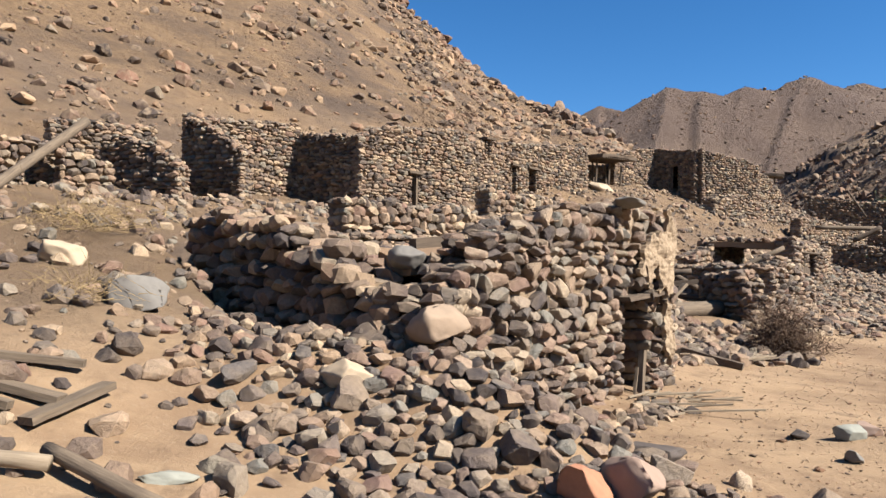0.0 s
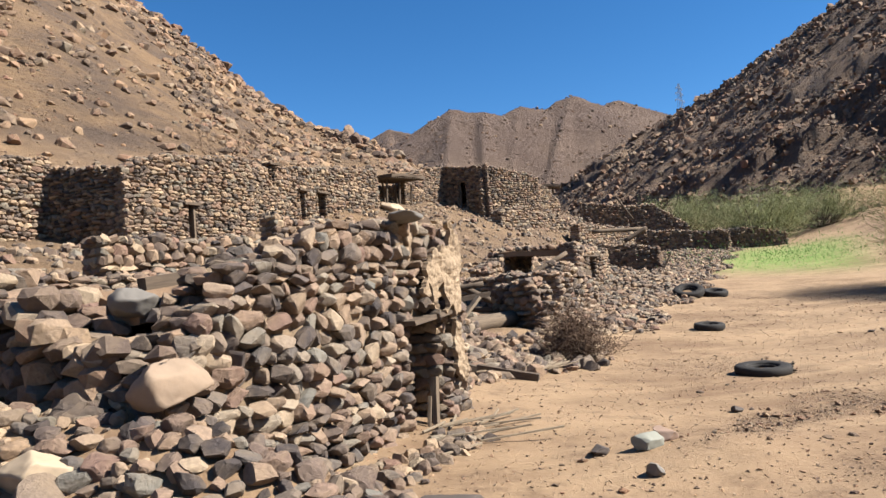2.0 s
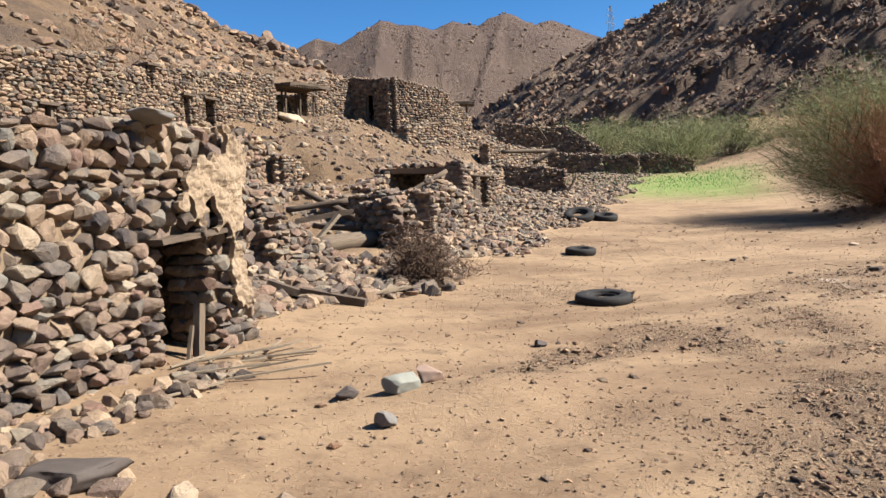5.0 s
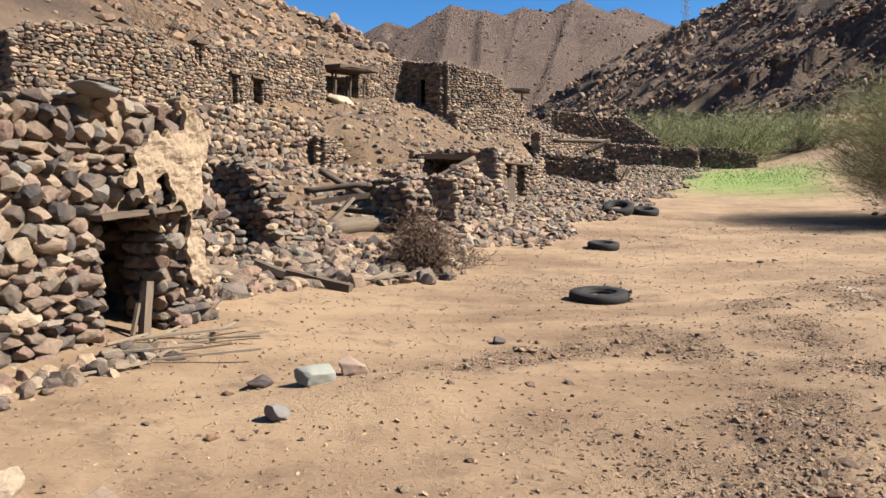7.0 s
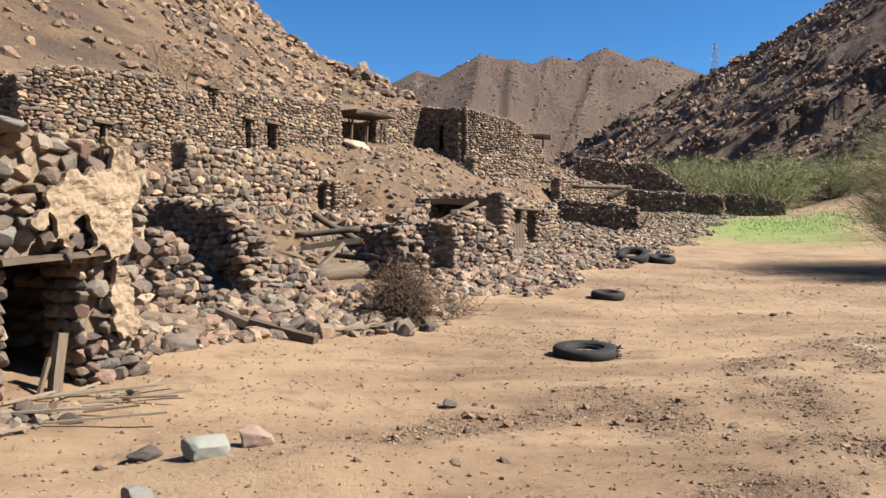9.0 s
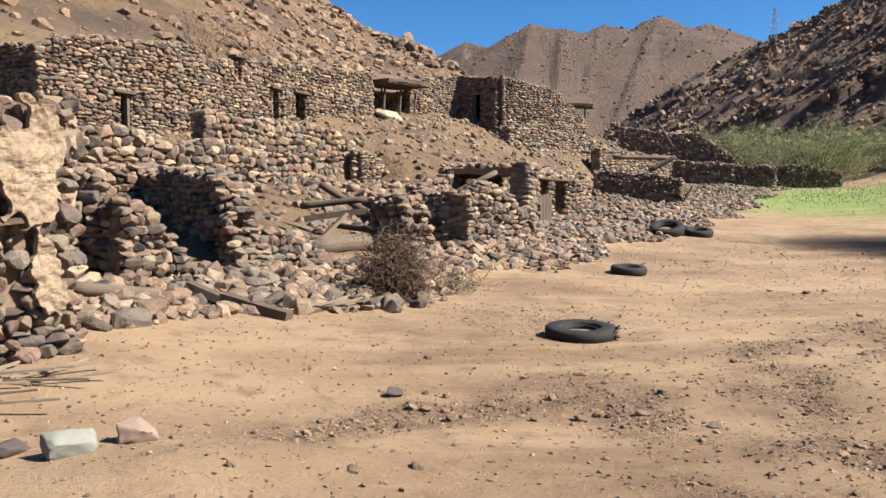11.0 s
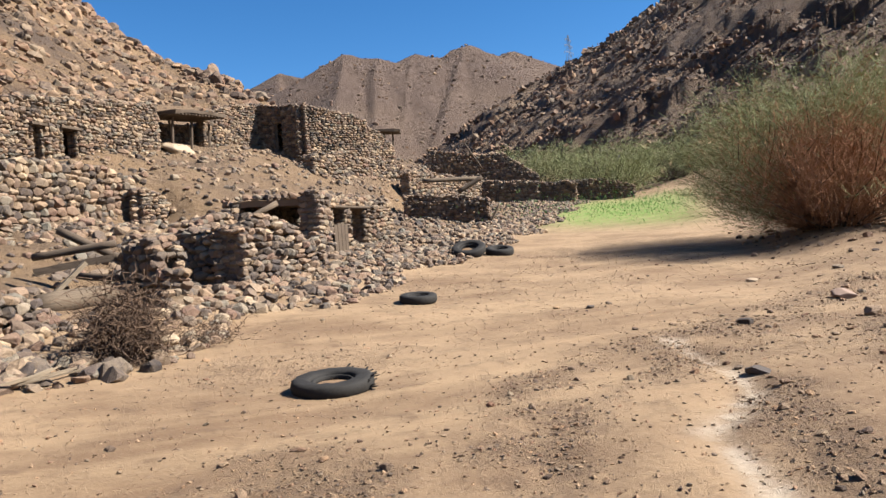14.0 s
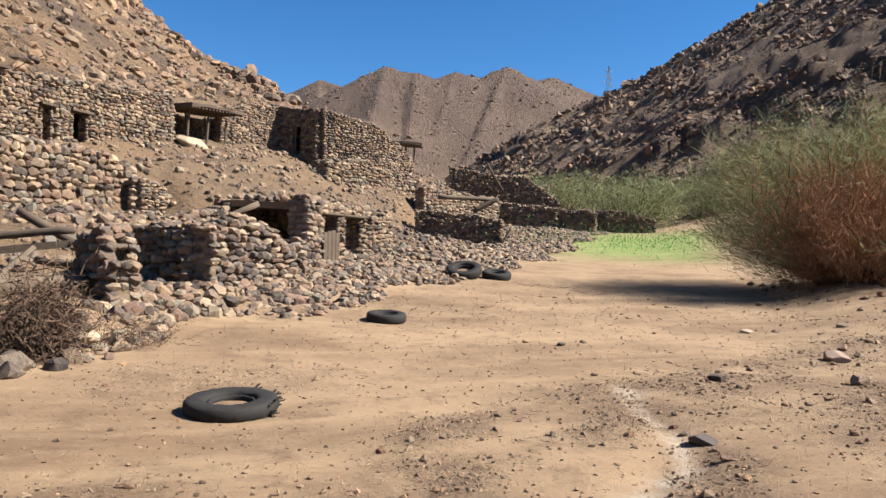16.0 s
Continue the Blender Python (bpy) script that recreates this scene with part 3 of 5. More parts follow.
    # end faces, and loose stones along the top
    for end, te in ((0, 0.06), (1, L - 0.06)):
        z = foot(te)
        while z < top(te):
            h = size[1] * rng.uniform(0.8, 1.4)
            for off in np.linspace(-0.3, 0.3, 3) * thick:
                lay(te, z + h / 2, size[0] * 0.8, h, off, thick * 0.24, False)
            z += h
    t = 0.0
    while t < L:
        w = size[0] * rng.uniform(0.5, 1.3)
        for off in (-0.25, 0.05, 0.3):
            if not any(o[0] < t < o[1] and o[3] > top(t) for o in holes):
                lay(t, top(t) - 0.03 + rng.gauss(0, 0.03), w, size[1] * rng.uniform(0.7, 1.3), off * thick, thick * 0.22, False)
        t += w * 0.9
    for o in holes:
        for te in (o[0] + 0.02, o[1] - 0.02):
            z = max(o[2], foot(te))
            while z < min(o[3], top(te)):
                h = size[1] * rng.uniform(0.8, 1.4)
                for off in np.linspace(-0.3, 0.3, 3) * thick:
                    lay(te, z + h / 2, size[0] * 0.5, h, off, thick * 0.24, False)
                z += h
    if pile.n:
        rest = new("stonework", pile.mesh("stonework", M_STONE))
        rest.parent, rest.matrix_parent_inverse = wall, inv
        tagged(rest, "courses of rough grey and brown field stone", kind="stuff")
    return wall


def scatter(name, label, spots, material, shapes=STONES, sink=0.3, flat=(0.5, 0.9), category="stones", seed=0):
    """Loose stones on the ground as one mesh. spots: rows of x, y, radius."""
    rng = random.Random(seed + 5)
    spots = np.array(spots)
    zs = height(spots[:, 0], spots[:, 1])[0]
    pile = Pile()
    for (x, y, r), z in zip(spots, zs):
        k = rng.uniform(*flat)
        m = turn_matrix(rng.gauss(0, 0.3), rng.gauss(0, 0.3), rng.uniform(0, 6.3)) @ np.diag([r * rng.uniform(0.8, 1.35), r * rng.uniform(0.7, 1.0), r * k])
        pile.add(rng.choice(shapes), m, np.array([x, y, z + r * k * (1 - 2 * sink) * 0.8]))
    return tagged(new(name, pile.mesh(name, material)), label, category, kind="stuff")


# ---- the ruins: lower row ----
def on(s, d):
    return place(s, d)


hut_front = stone_wall("wall_hut_front", (-0.20, 6.45), (2.80, 10.17), [(0, 1.15), (0.35, 1.55), (0.75, 1.92), (1.3, 2.05), (2.3, 2.26), (3.2, 2.36), (4.78, 2.40)],
                       "sunlit dry-stone front wall of a ruined hut", 0.55, (0.185, 0.108), [(3.32, 4.12, -0.5, 1.34)], pieces=True, seed=1, inset=0.085)
hut_side = stone_wall("wall_hut_side", (-0.25, 6.75), (-3.2, 10.3), [(0, 1.35), (0.8, 1.72), (2.2, 2.02), (3.4, 2.2), (4.6, 2.2)],
                      "collapsing shaded side wall of the ruined hut", 0.6, (0.25, 0.15), pieces="hull", seed=2, lumpy=0.2)
hut_right = stone_wall("wall_hut_right", (2.62, 10.15), (0.75, 11.75), [(0, 2.35), (1.2, 2.2), (2.5, 2.0)], "short side wall of the ruined hut", 0.5, (0.28, 0.15), pieces="hull", seed=3)
hut_back = stone_wall("wall_hut_back", (0.6, 11.8), (-3.0, 10.5), [(0, 1.9), (3.8, 1.9)], "rear wall of the ruined hut", 0.5, (0.3, 0.16), seed=4)
room_back = stone_wall("wall_room_back", (0.55, 13.0), (2.3, 13.2), [(0, 2.1), (1.8, 1.95)], "low lit wall behind the hut", 0.5, (0.20, 0.115), pieces="hull", seed=5)
room_stub = stone_wall("wall_room_stub", (2.55, 12.78), (3.35, 13.75), [(0, 1.6), (0.4, 1.55), (0.65, 1.2), (1.0, 0.8), (1.25, 0.5)], "broken stub of dry-stone front wall", 0.45, (0.20, 0.115), pieces="hull", seed=6, lumpy=0.04)
room_cross = stone_wall("wall_room_cross", (4.05, 14.75), (1.15, 20.7), [(0, 0.7), (0.4, 1.25), (0.9, 1.75), (1.5, 2.15), (6.6, 2.45)], "tall shaded cross wall of a roofless room", 0.5, (0.20, 0.115), pieces="hull", seed=7)
room_rear = stone_wall("wall_room_rear", (-3.5, 16.6), (1.1, 20.9), [(0, 2.5), (6.3, 2.5)], "rear wall of a roofless room", 0.5, (0.30, 0.16), seed=8)
jamb_wall = stone_wall("wall_jamb", (3.85, 15.05), (5.0, 16.7), [(0, 0.95), (0.5, 1.25), (1.2, 1.05), (2.0, 0.7)], "crumbling dry-stone wall beside the dark room", 0.5, (0.20, 0.115), pieces="hull", seed=9, lumpy=0.15)
terrace_low = stone_wall("wall_terrace_low", on(3.5, 10.5), on(12.5, 10.2), [(0, 3.4), (4, 3.5), (9, 3.4)], "rubble retaining wall under the upper houses", 0.7, (0.34, 0.19), seed=10, lumpy=0.25)
terrace_mid = stone_wall("wall_terrace_mid", on(12.5, 12.6), on(20.5, 12.9), [(0, 4.6), (5, 4.8), (8, 4.6)], "tall pale rubble retaining wall", 0.7, (0.36, 0.2), seed=11, lumpy=0.25)
terrace_end = stone_wall("wall_terrace_end", (5.75, 35.0), (6.35, 33.2), [(0, 4.2), (1.9, 3.95)], "narrow shaded end of a cross wall", 0.6, (0.28, 0.14), seed=12)
terrace_return = stone_wall("wall_terrace_return", (6.3, 33.2), (7.5, 34.4), [(0, 3.95), (0.8, 3.8), (1.7, 3.2)], "narrow sunlit return of the terrace wall", 0.5, (0.26, 0.13), seed=61)
pile_wall = stone_wall("wall_pile", on(10.9, 2.2), on(14.2, 2.0), [(0, 2.0), (0.7, 2.15), (2.0, 1.95), (2.6, 1.5), (3.3, 1.6)], "ruined front wall half buried in rubble", 0.6, (0.26, 0.13), pieces="hull", seed=13, lumpy=0.18)
pile_side = stone_wall("wall_pile_side", on(11.0, 2.4), on(11.9, 5.5), [(0, 1.95), (3.2, 1.9)], "shaded side of the ruined front wall", 0.5, (0.26, 0.13), pieces="hull", seed=14)
gate_pier = stone_wall("wall_gate_pier", on(16.0, 3.0), on(16.7, 3.0), [(0, 2.8), (0.7, 2.85)], "leaning dry-stone gate pier", 0.6, (0.28, 0.14), pieces="hull", seed=15)
gate_wall = stone_wall("wall_gate", on(17.0, 3.2), on(22.4, 3.4), [(0, 2.75), (3.0, 2.85), (3.6, 2.65), (5.4, 2.9)], "ruined dry-stone wall with a small opening", 0.6, (0.26, 0.13),
                       [(0.2, 1.25, 0.9, 2.5), (1.6, 2.9, 1.3, 2.5)], seed=16, lumpy=0.12)
gate_rear = stone_wall("wall_gate_rear", on(14.3, 5.6), on(21, 6.2), [(0, 2.2), (3, 2.9), (6.7, 3.3)], "rear wall of a ruined gatehouse", 0.6, (0.28, 0.14), seed=17, lumpy=0.2)
cross_a = stone_wall("wall_cross_a", (20.5, 45.0), (24.9, 42.9), [(0, 3.9), (3, 3.75), (4.9, 3.3)], "dark cross wall of a row of ruined rooms", 0.5, (0.28, 0.14), seed=18)
cross_b = stone_wall("wall_cross_b", (30.4, 56.1), (34.3, 54.0), [(0, 5.4), (4.4, 5.0)], "cross wall of a far ruined room", 0.5, (0.3, 0.15), seed=19)
cross_c = stone_wall("wall_cross_c", (33.2, 55.0), (36.8, 52.5), [(0, 5.0), (4.3, 4.75)], "cross wall of a far ruined room", 0.5, (0.3, 0.15), seed=20)
cross_d = stone_wall("wall_cross_d", (37.2, 54.5), (41.6, 52.0), [(0, 5.0), (3, 4.8), (5, 4.2)], "dark cross wall at the end of the ruined row", 0.5, (0.3, 0.15), seed=21)
back_row = stone_wall("wall_back_row", (21.5, 47.5), (30.5, 56.3), [(0, 5.4), (6, 5.6), (12.5, 5.4)], "stepped rubble wall above the far ruined rooms", 0.7, (0.34, 0.18), seed=22, lumpy=0.3)
back_upper = stone_wall("wall_back_upper", (28.4, 61.2), (33.9, 58.8), [(0, 8.6), (3, 8.0), (6, 7.7)], "dark far upper cross wall", 0.5, (0.32, 0.16), seed=23, lumpy=0.2)
back_upper_b = stone_wall("wall_back_upper_side", (33.9, 58.8), (36.4, 57.5), [(0, 7.8), (2.8, 5.8)], "sloping end of the far upper wall", 0.5, (0.32, 0.16), seed=24)

# ---- the ruins: upper row ----
UP = (0.26, 0.13)
house_c = stone_wall("wall_house_c", on(9.1, 15.85), on(15.5, 15.85), [(0, 6.6), (0.8, 6.95), (1.7, 7.15), (6.0, 7.65), (6.4, 7.25)], "tall sunlit dry-stone house front with a small doorway", 0.5, UP,
                     [(2.7, 3.2, 4.0, 5.53)], seed=30, lumpy=0.04)
house_c_side = stone_wall("wall_house_c_side", on(9.3, 16.2), on(9.1, 19.2), [(0, 6.6), (3.0, 7.0)], "shaded side wall of a roofless house", 0.5, UP, seed=31, lumpy=0.06)
house_d = stone_wall("wall_house_d", on(15.6, 16.9), on(27.5, 16.9), [(0, 7.3), (2.0, 7.7), (2.4, 7.75), (7.8, 8.35), (11.9, 8.8)], "long dry-stone house front with two narrow doorways", 0.5, UP,
                     [(2.5, 2.8, 6.9, 7.9), (4.5, 5.0, 5.4, 6.92), (5.95, 6.75, 5.5, 6.94)], seed=32, lumpy=0.08)
house_d_side = stone_wall("wall_house_d_side", on(15.7, 16.6), on(15.6, 20.5), [(0, 7.3), (4, 7.6)], "side wall of a roofless house", 0.5, UP, seed=33)
porch_wall = stone_wall("wall_porch", on(29.0, 18.6), on(33.0, 18.4), [(0, 8.2), (4, 8.6)], "wall behind a little brushwood porch", 0.5, UP, seed=34)
house_e = stone_wall("wall_house_e", on(32.2, 17.6), on(38.0, 17.4), [(0, 9.0), (3, 9.9), (5.8, 10.2)], "dry-stone house front on the terrace", 0.5, UP, seed=35, lumpy=0.08)
house_f_cross = stone_wall("wall_house_f_cross", on(37.7, 17.4), on(36.96, 14.1), [(0, 10.2), (3.4, 9.7)], "shaded cross wall with a doorway", 0.5, UP, [(1.4, 2.2, 6.5, 8.9)], seed=36, lumpy=0.06)
house_f = stone_wall("wall_house_f", on(36.96, 13.9), on(40.6, 11.6), [(0, 9.7), (3.2, 9.3), (4.3, 8.9)], "bright dry-stone house front on the terrace", 0.5, UP, seed=37, lumpy=0.06)
house_g = stone_wall("wall_house_g", on(40.9, 12.2), on(44.5, 11.4), [(0, 8.9), (2, 8.6), (3.7, 7.6)], "crumbling end house of the upper row", 0.5, UP, [(0.1, 0.35, 7.2, 8.7)], seed=38, lumpy=0.12)
house_f_base = stone_wall("wall_house_f_base", on(34.0, 12.2), on(46.5, 10.6), [(0, 6.4), (3, 6.7), (8, 6.5), (12.6, 5.6)], "rubble footing below the upper houses", 0.8, (0.34, 0.18), seed=39, lumpy=0.35)
left_a = stone_wall("wall_left_lit", on(4.3, 19.3), on(9.0, 19.3), [(0, 6.9), (4.6, 7.3)], "sunlit rear wall of a roofless house", 0.5, UP, seed=40)
left_a_side = stone_wall("wall_left_a", on(4.8, 16.4), on(4.4, 19.2), [(0, 5.4), (1.5, 6.4), (3.6, 6.9)], "broken shaded cross wall", 0.5, UP, seed=41)
left_b_rear = stone_wall("wall_left_b_rear", on(-0.2, 19.3), on(3.2, 19.6), [(0, 5.9), (3.4, 6.4)], "low rear wall of a ruined room", 0.5, UP, seed=42, lumpy=0.2)
left_b = stone_wall("wall_left_b", on(2.5, 16.3), on(1.6, 19.3), [(0, 4.6), (1.2, 5.4), (3.6, 5.8)], "broken shaded cross wall", 0.5, UP, seed=43, lumpy=0.15)
left_c = stone_wall("wall_left_c", on(-3.5, 16.6), on(0.2, 16.3), [(0, 4.4), (1.6, 4.9), (3.6, 4.4)], "collapsed rubble house front with a dark gap", 0.6, (0.3, 0.16), [(1.5, 2.5, 2.6, 4.5)], seed=44, lumpy=0.25)
left_c_side = stone_wall("wall_left_c_side", on(-1.0, 17.0), on(-1.6, 19.5), [(0, 4.6), (2.5, 5.0)], "shaded cross wall of a collapsed house", 0.5, UP, seed=45)
pillar_dark = stone_wall("wall_dark_pier", (6.95, 16.9), (6.35, 18.5), [(0, 1.3), (0.5, 1.75), (1.7, 1.7)], "shaded stub of a cross wall behind the brush", 0.5, (0.26, 0.14), seed=60, lumpy=0.15)


# ---- loose stone ----
def spots_in(rng, n, s_range, d_range, r_range, power=2.5, keep=None):
    out = []
    while len(out) < n:
        s, d = rng.uniform(*s_range), rng.uniform(*d_range)
        x, y = on(s, d)
        if keep is None or keep(s, d, x, y):
            out.append((x, y, r_range[0] + (r_range[1] - r_range[0]) * rng.random() ** power))
    return out


def inside_room(x, y):
    """The cleared floors of the hut and of the roofless room behind it."""
    hut = -1.9 < (x - 1.3) * 0.63 + (y - 8.3) * 0.777 < 2.2 and 0.1 < -(x - 1.3) * 0.777 + (y - 8.3) * 0.63 < 4.5
    return hut or (13.4 < y < 20 and 4.4 - 0.487 * (y - 13.4) - 3.2 < x < 4.4 - 0.487 * (y - 13.4))


def by_log(x, y):
    """The hollow where the palm log lies open."""
    return 4.7 < x < 6.5 and 16.2 < y < 18.3


rng = random.Random(4)
scatter("rubble", "grey and brown rubble fallen along the foot of the ruins",
        spots_in(rng, 5200, (3.2, 56), (-0.5, 3.6), (0.05, 0.17), 1.6, lambda s, d, x, y: d > -0.1 + 0.5 * math.sin(s * 0.9) - 0.3 * (10 < s < 15) and not inside_room(x, y) and not by_log(x, y)), M_STONE, seed=1)
scatter("rubble", "rubble and flat stones before the roofless room", spots_in(rng, 420, (0.6, 4.6), (0.5, 2.3), (0.04, 0.17), 1.8), M_STONE, seed=22)
scatter("rubble", "pale rubble spilled over the ruined terrace", spots_in(rng, 5200, (-2, 52), (3.4, 16.5), (0.05, 0.20), 2.2, lambda s, d, x, y: not inside_room(x, y) and not by_log(x, y) and not (s < 3.5 and d < 9 and rng.random() < 0.6) and not (21 < s < 34 and 8 < d < 16.5 and rng.random() < 0.3)), M_STONE, seed=2)
scatter("slope_stones", "scattered stones on the slope below the upper houses", spots_in(rng, 3600, (-16, -3), (-0.5, 16), (0.02, 0.14), 2.8, lambda s, d, x, y: not inside_room(x, y) and math.hypot(x - 0.3, y - 0.5) > 2.2), M_STONE, seed=3)
hillside = []
while len(hillside) < 6500:
    a, r = rng.uniform(-46, 17), 24 + 130 * rng.random() ** 1.2
    x, y = polar(a, r)
    d = N[0] * (x - 3) + N[1] * (y - 10)
    if d > 20 and 0.8 * noise.noise(Vector((x / 9.0, y / 9.0, 3))) + 0.5 > rng.random() ** 1.5:
        hillside.append((x, y, 0.07 + (0.16 + r / 150) * rng.random() ** 4.5))
scatter("hill_rocks", "orange-brown rocks strewn over the steep hillside", hillside, M_SCREE, seed=4, sink=0.35)
low_rocks = []
while len(low_rocks) < 2600:
    a, r = rng.uniform(-8, 17), rng.uniform(52, 150)
    if r < float(np.interp(a, HILL_AZ, HILL_R)) + 1:
        low_rocks.append((*polar(a, r), 0.08 + (0.12 + r / 190) * rng.random() ** 3))
scatter("hill_rocks", "brown rocks strewn on the lower spur of the hill", low_rocks, M_SCREE, seed=14, sink=0.35)
crest_rocks = []
for k in range(420):
    a = rng.uniform(-9, 13)
    r = float(np.interp(a + 1.5, HILL_AZ, HILL_R)) + rng.uniform(-12, 1)
    x, y = 2 + r * math.sin(radians(a)), 2 + r * math.cos(radians(a))
    crest_rocks.append((x, y, rng.uniform(0.25, 1.0) * (1 if rng.random() < 0.85 else 1.5)))
scatter("crest_rocks", "dark boulders along the crest of the hill", crest_rocks, M_CRAG, seed=5)
far_rocks = []
while len(far_rocks) < 20000:
    a, far = rng.uniform(20, 66), 75 + 215 * rng.random() ** 1.3
    x, y = polar(a, far)
    if noise.noise(Vector((x / 14, y / 14, 7))) + 0.45 > rng.random() ** 1.5:
        far_rocks.append((x, y, far * (0.0011 + 0.0042 * rng.random() ** 5)))
scatter("mountain_rocks", "dark rocks covering the mountainside across the valley", far_rocks, M_CRAG, [rough_stone(740 + k, 10, 0.8) for k in range(8)], seed=6, flat=(0.6, 1.1))
far_rocks = []
while len(far_rocks) < 900:
    far_rocks.append((*polar(rng.uniform(7, 32), rng.uniform(300, 520)), 0.4 + 0.7 * rng.random() ** 3))
scatter("mountain_rocks", "brown rocks on the distant mountains", far_rocks, M_CRAG, seed=7)
PEBBLES = [rough_stone(700 + k, 9, 0.9) for k in range(10)]


def strewn(n, r_range, power, bare, seed):
    """Spots on the track, thick in the stony streaks and few elsewhere."""
    draw = np.random.default_rng(seed)
    a, far = np.radians(draw.uniform(-50, 78, n * 14)), 1.2 + 26 * draw.random(n * 14) ** 1.25
    x, y = 4 + far * np.sin(a), 2 + far * np.cos(a)
    d = N[0] * (x - 3) + N[1] * (y - 10)
    ok = (d < 0.4) & (draw.random(n * 14) < bare + gravelly(x, y) ** 1.5)
    x, y, far = x[ok][:n], y[ok][:n], far[ok][:n]
    return np.stack([x, y, (r_range[0] + (r_range[1] - r_range[0]) * draw.random(len(x)) ** power) * (1 + 0.02 * far)], -1)


scatter("gravel", "loose gravel on the sandy track", strewn(42000, (0.004, 0.017), 3.0, 0.13, 71), M_GRAVEL, PEBBLES, seed=8, flat=(0.4, 0.8), category="gravel")
scatter("gravel", "brown clods and broken stones in the ruts", strewn(1500, (0.012, 0.042), 3.5, 0.03, 72), M_CLOD, STONES, seed=18, flat=(0.35, 0.7), category="gravel")
far_bank = []
while len(far_bank) < 1800:
    far_bank.append((*on(rng.uniform(6, 60), rng.uniform(-48, -11)), 0.03 + 0.13 * rng.random() ** 3))
scatter("bank_stones", "brown stones strewn over the far bank", far_bank, M_SCREE, seed=19)
bank = []
while len(bank) < 1500:
    s, d = rng.uniform(8, 45), rng.uniform(-40, -8.5)
    if rng.random() < 0.25 + 0.6 * math.exp(-((d + 10.5) / 1.6) ** 2):
        bank.append((*on(s, d), 0.02 + 0.10 * rng.random() ** 4))
scatter("bank_stones", "stones and debris along the bank across the track", bank, M_SCREE, seed=9)

FALLEN = "stones fallen from the hut"


def loose_stone(name, label, x, y, r, k=0, turn=0.0, squash=0.7, stretch=1.2, z=None, material=None, category="stone", group="", tilt=0.0):
    v, f = worn_stone(500 + k, 4, 0.06)
    m = turn_matrix(tilt, 0.1, turn) @ np.diag([r * stretch, r, r * squash])
    me = mesh_from(name, v @ m.T, f, material or M_PIECE, True)
    ob = new(name, me)
    ob.location = (x, y, (ground_at(x, y) + r * squash * 0.55) if z is None else z)
    return tagged(ob, label, category, group)


taken = []
tries = 0
while len(taken) < 560 and tries < 30000:
    tries += 1
    hx, hy = rng.gauss(0.2, 1.1), rng.gauss(-0.35, 0.5)
    x, y = 0.8 * hx + 0.6 * hy, 6.05 - 0.6 * hx + 0.8 * hy
    if tries % 8 == 0:
        t = rng.uniform(0, 3.0)
        x, y = 0.35 + 0.63 * t + 0.777 * rng.uniform(0.1, 0.8), 6.5 + 0.777 * t - 0.63 * rng.uniform(0.1, 0.8)
    d = -0.777 * (x - 3) + 0.629 * (y - 10)
    r = rng.uniform(0.04, 0.09) * (1.5 if rng.random() < 0.15 else 1)
    if d > -0.05 and x > -0.35 or any((x - a) ** 2 + (y - b) ** 2 < (0.75 * (r + c)) ** 2 for a, b, c in taken):
        continue
    taken.append((x, y, r))
taken.sort(key=lambda t: math.hypot(t[0] - 0.6, t[1] - 2.0) - 6 * t[2])
zs = height(np.array([t[0] for t in taken]), np.array([t[1] for t in taken]))[0]
scatter("rubble", "small stones filling the heap below the hut wall", [(x, y, r * 1.1) for x, y, r in taken[300:]], M_STONE, seed=21)
for (x, y, r), z in zip(taken[:300], zs):
    ob = new("fallen_stone", piece_mesh(rng.randrange(14)))
    ob.matrix_basis = Matrix.Translation((x, y, z + r * 0.42)) @ Euler((rng.gauss(0, 0.25), rng.gauss(0, 0.25), rng.uniform(0, 6.3))).to_matrix().to_4x4() @ Matrix.Diagonal((r * rng.uniform(0.95, 1.45), r, r * rng.uniform(0.6, 0.95), 1))
    tagged(ob, "rough field stone lying in a heap below the wall", "stone", FALLEN)

M_ORANGE = plain_material("orange_stone", (0.50, 0.23, 0.13), 0.85, 14, 0.25)
M_PALE = plain_material("pale_stone", (0.56, 0.43, 0.29), 0.85, 8, 0.2)
M_BOULDER = plain_material("brown_boulder", (0.40, 0.29, 0.20), 0.85, 8, 0.25)
M_GREY = plain_material("grey_stone", (0.235, 0.212, 0.185), 0.85, 10, 0.25)
M_GREEN = plain_material("green_stone", (0.34, 0.335, 0.275), 0.8, 10, 0.25)
M_DARK = plain_material("dark_stone", (0.115, 0.092, 0.078), 0.8, 12, 0.3)
M_PINK = plain_material("pink_stone", (0.40, 0.275, 0.205), 0.85, 10, 0.2)
loose_stone("boulder", "large pale brown boulder lodged in the end of the hut wall", 0.02, 6.30, 0.21, 3, 0.7, 0.8, 1.25, 1.17, M_BOULDER, "boulder")
loose_stone("stone_block", "squared grey stone block on the hut wall", -0.28, 7.18, 0.15, 5, 0.4, 0.75, 1.3, 1.72, M_GREY)
loose_stone("stone_slab", "flat grey slate slab on top of the hut wall", 2.15, 8.75, 0.16, 7, 0.9, 0.25, 1.6, 2.42, M_GREY)
loose_stone("stone", "orange stone in the fallen heap", 0.98, 4.62, 0.17, 2, 0.3, 0.9, 1.1, None, M_ORANGE, group=FALLEN)
loose_stone("stone", "pink stone beside an orange one in the heap", 1.27, 4.78, 0.20, 4, 1.3, 0.8, 1.3, None, M_PINK, group=FALLEN)
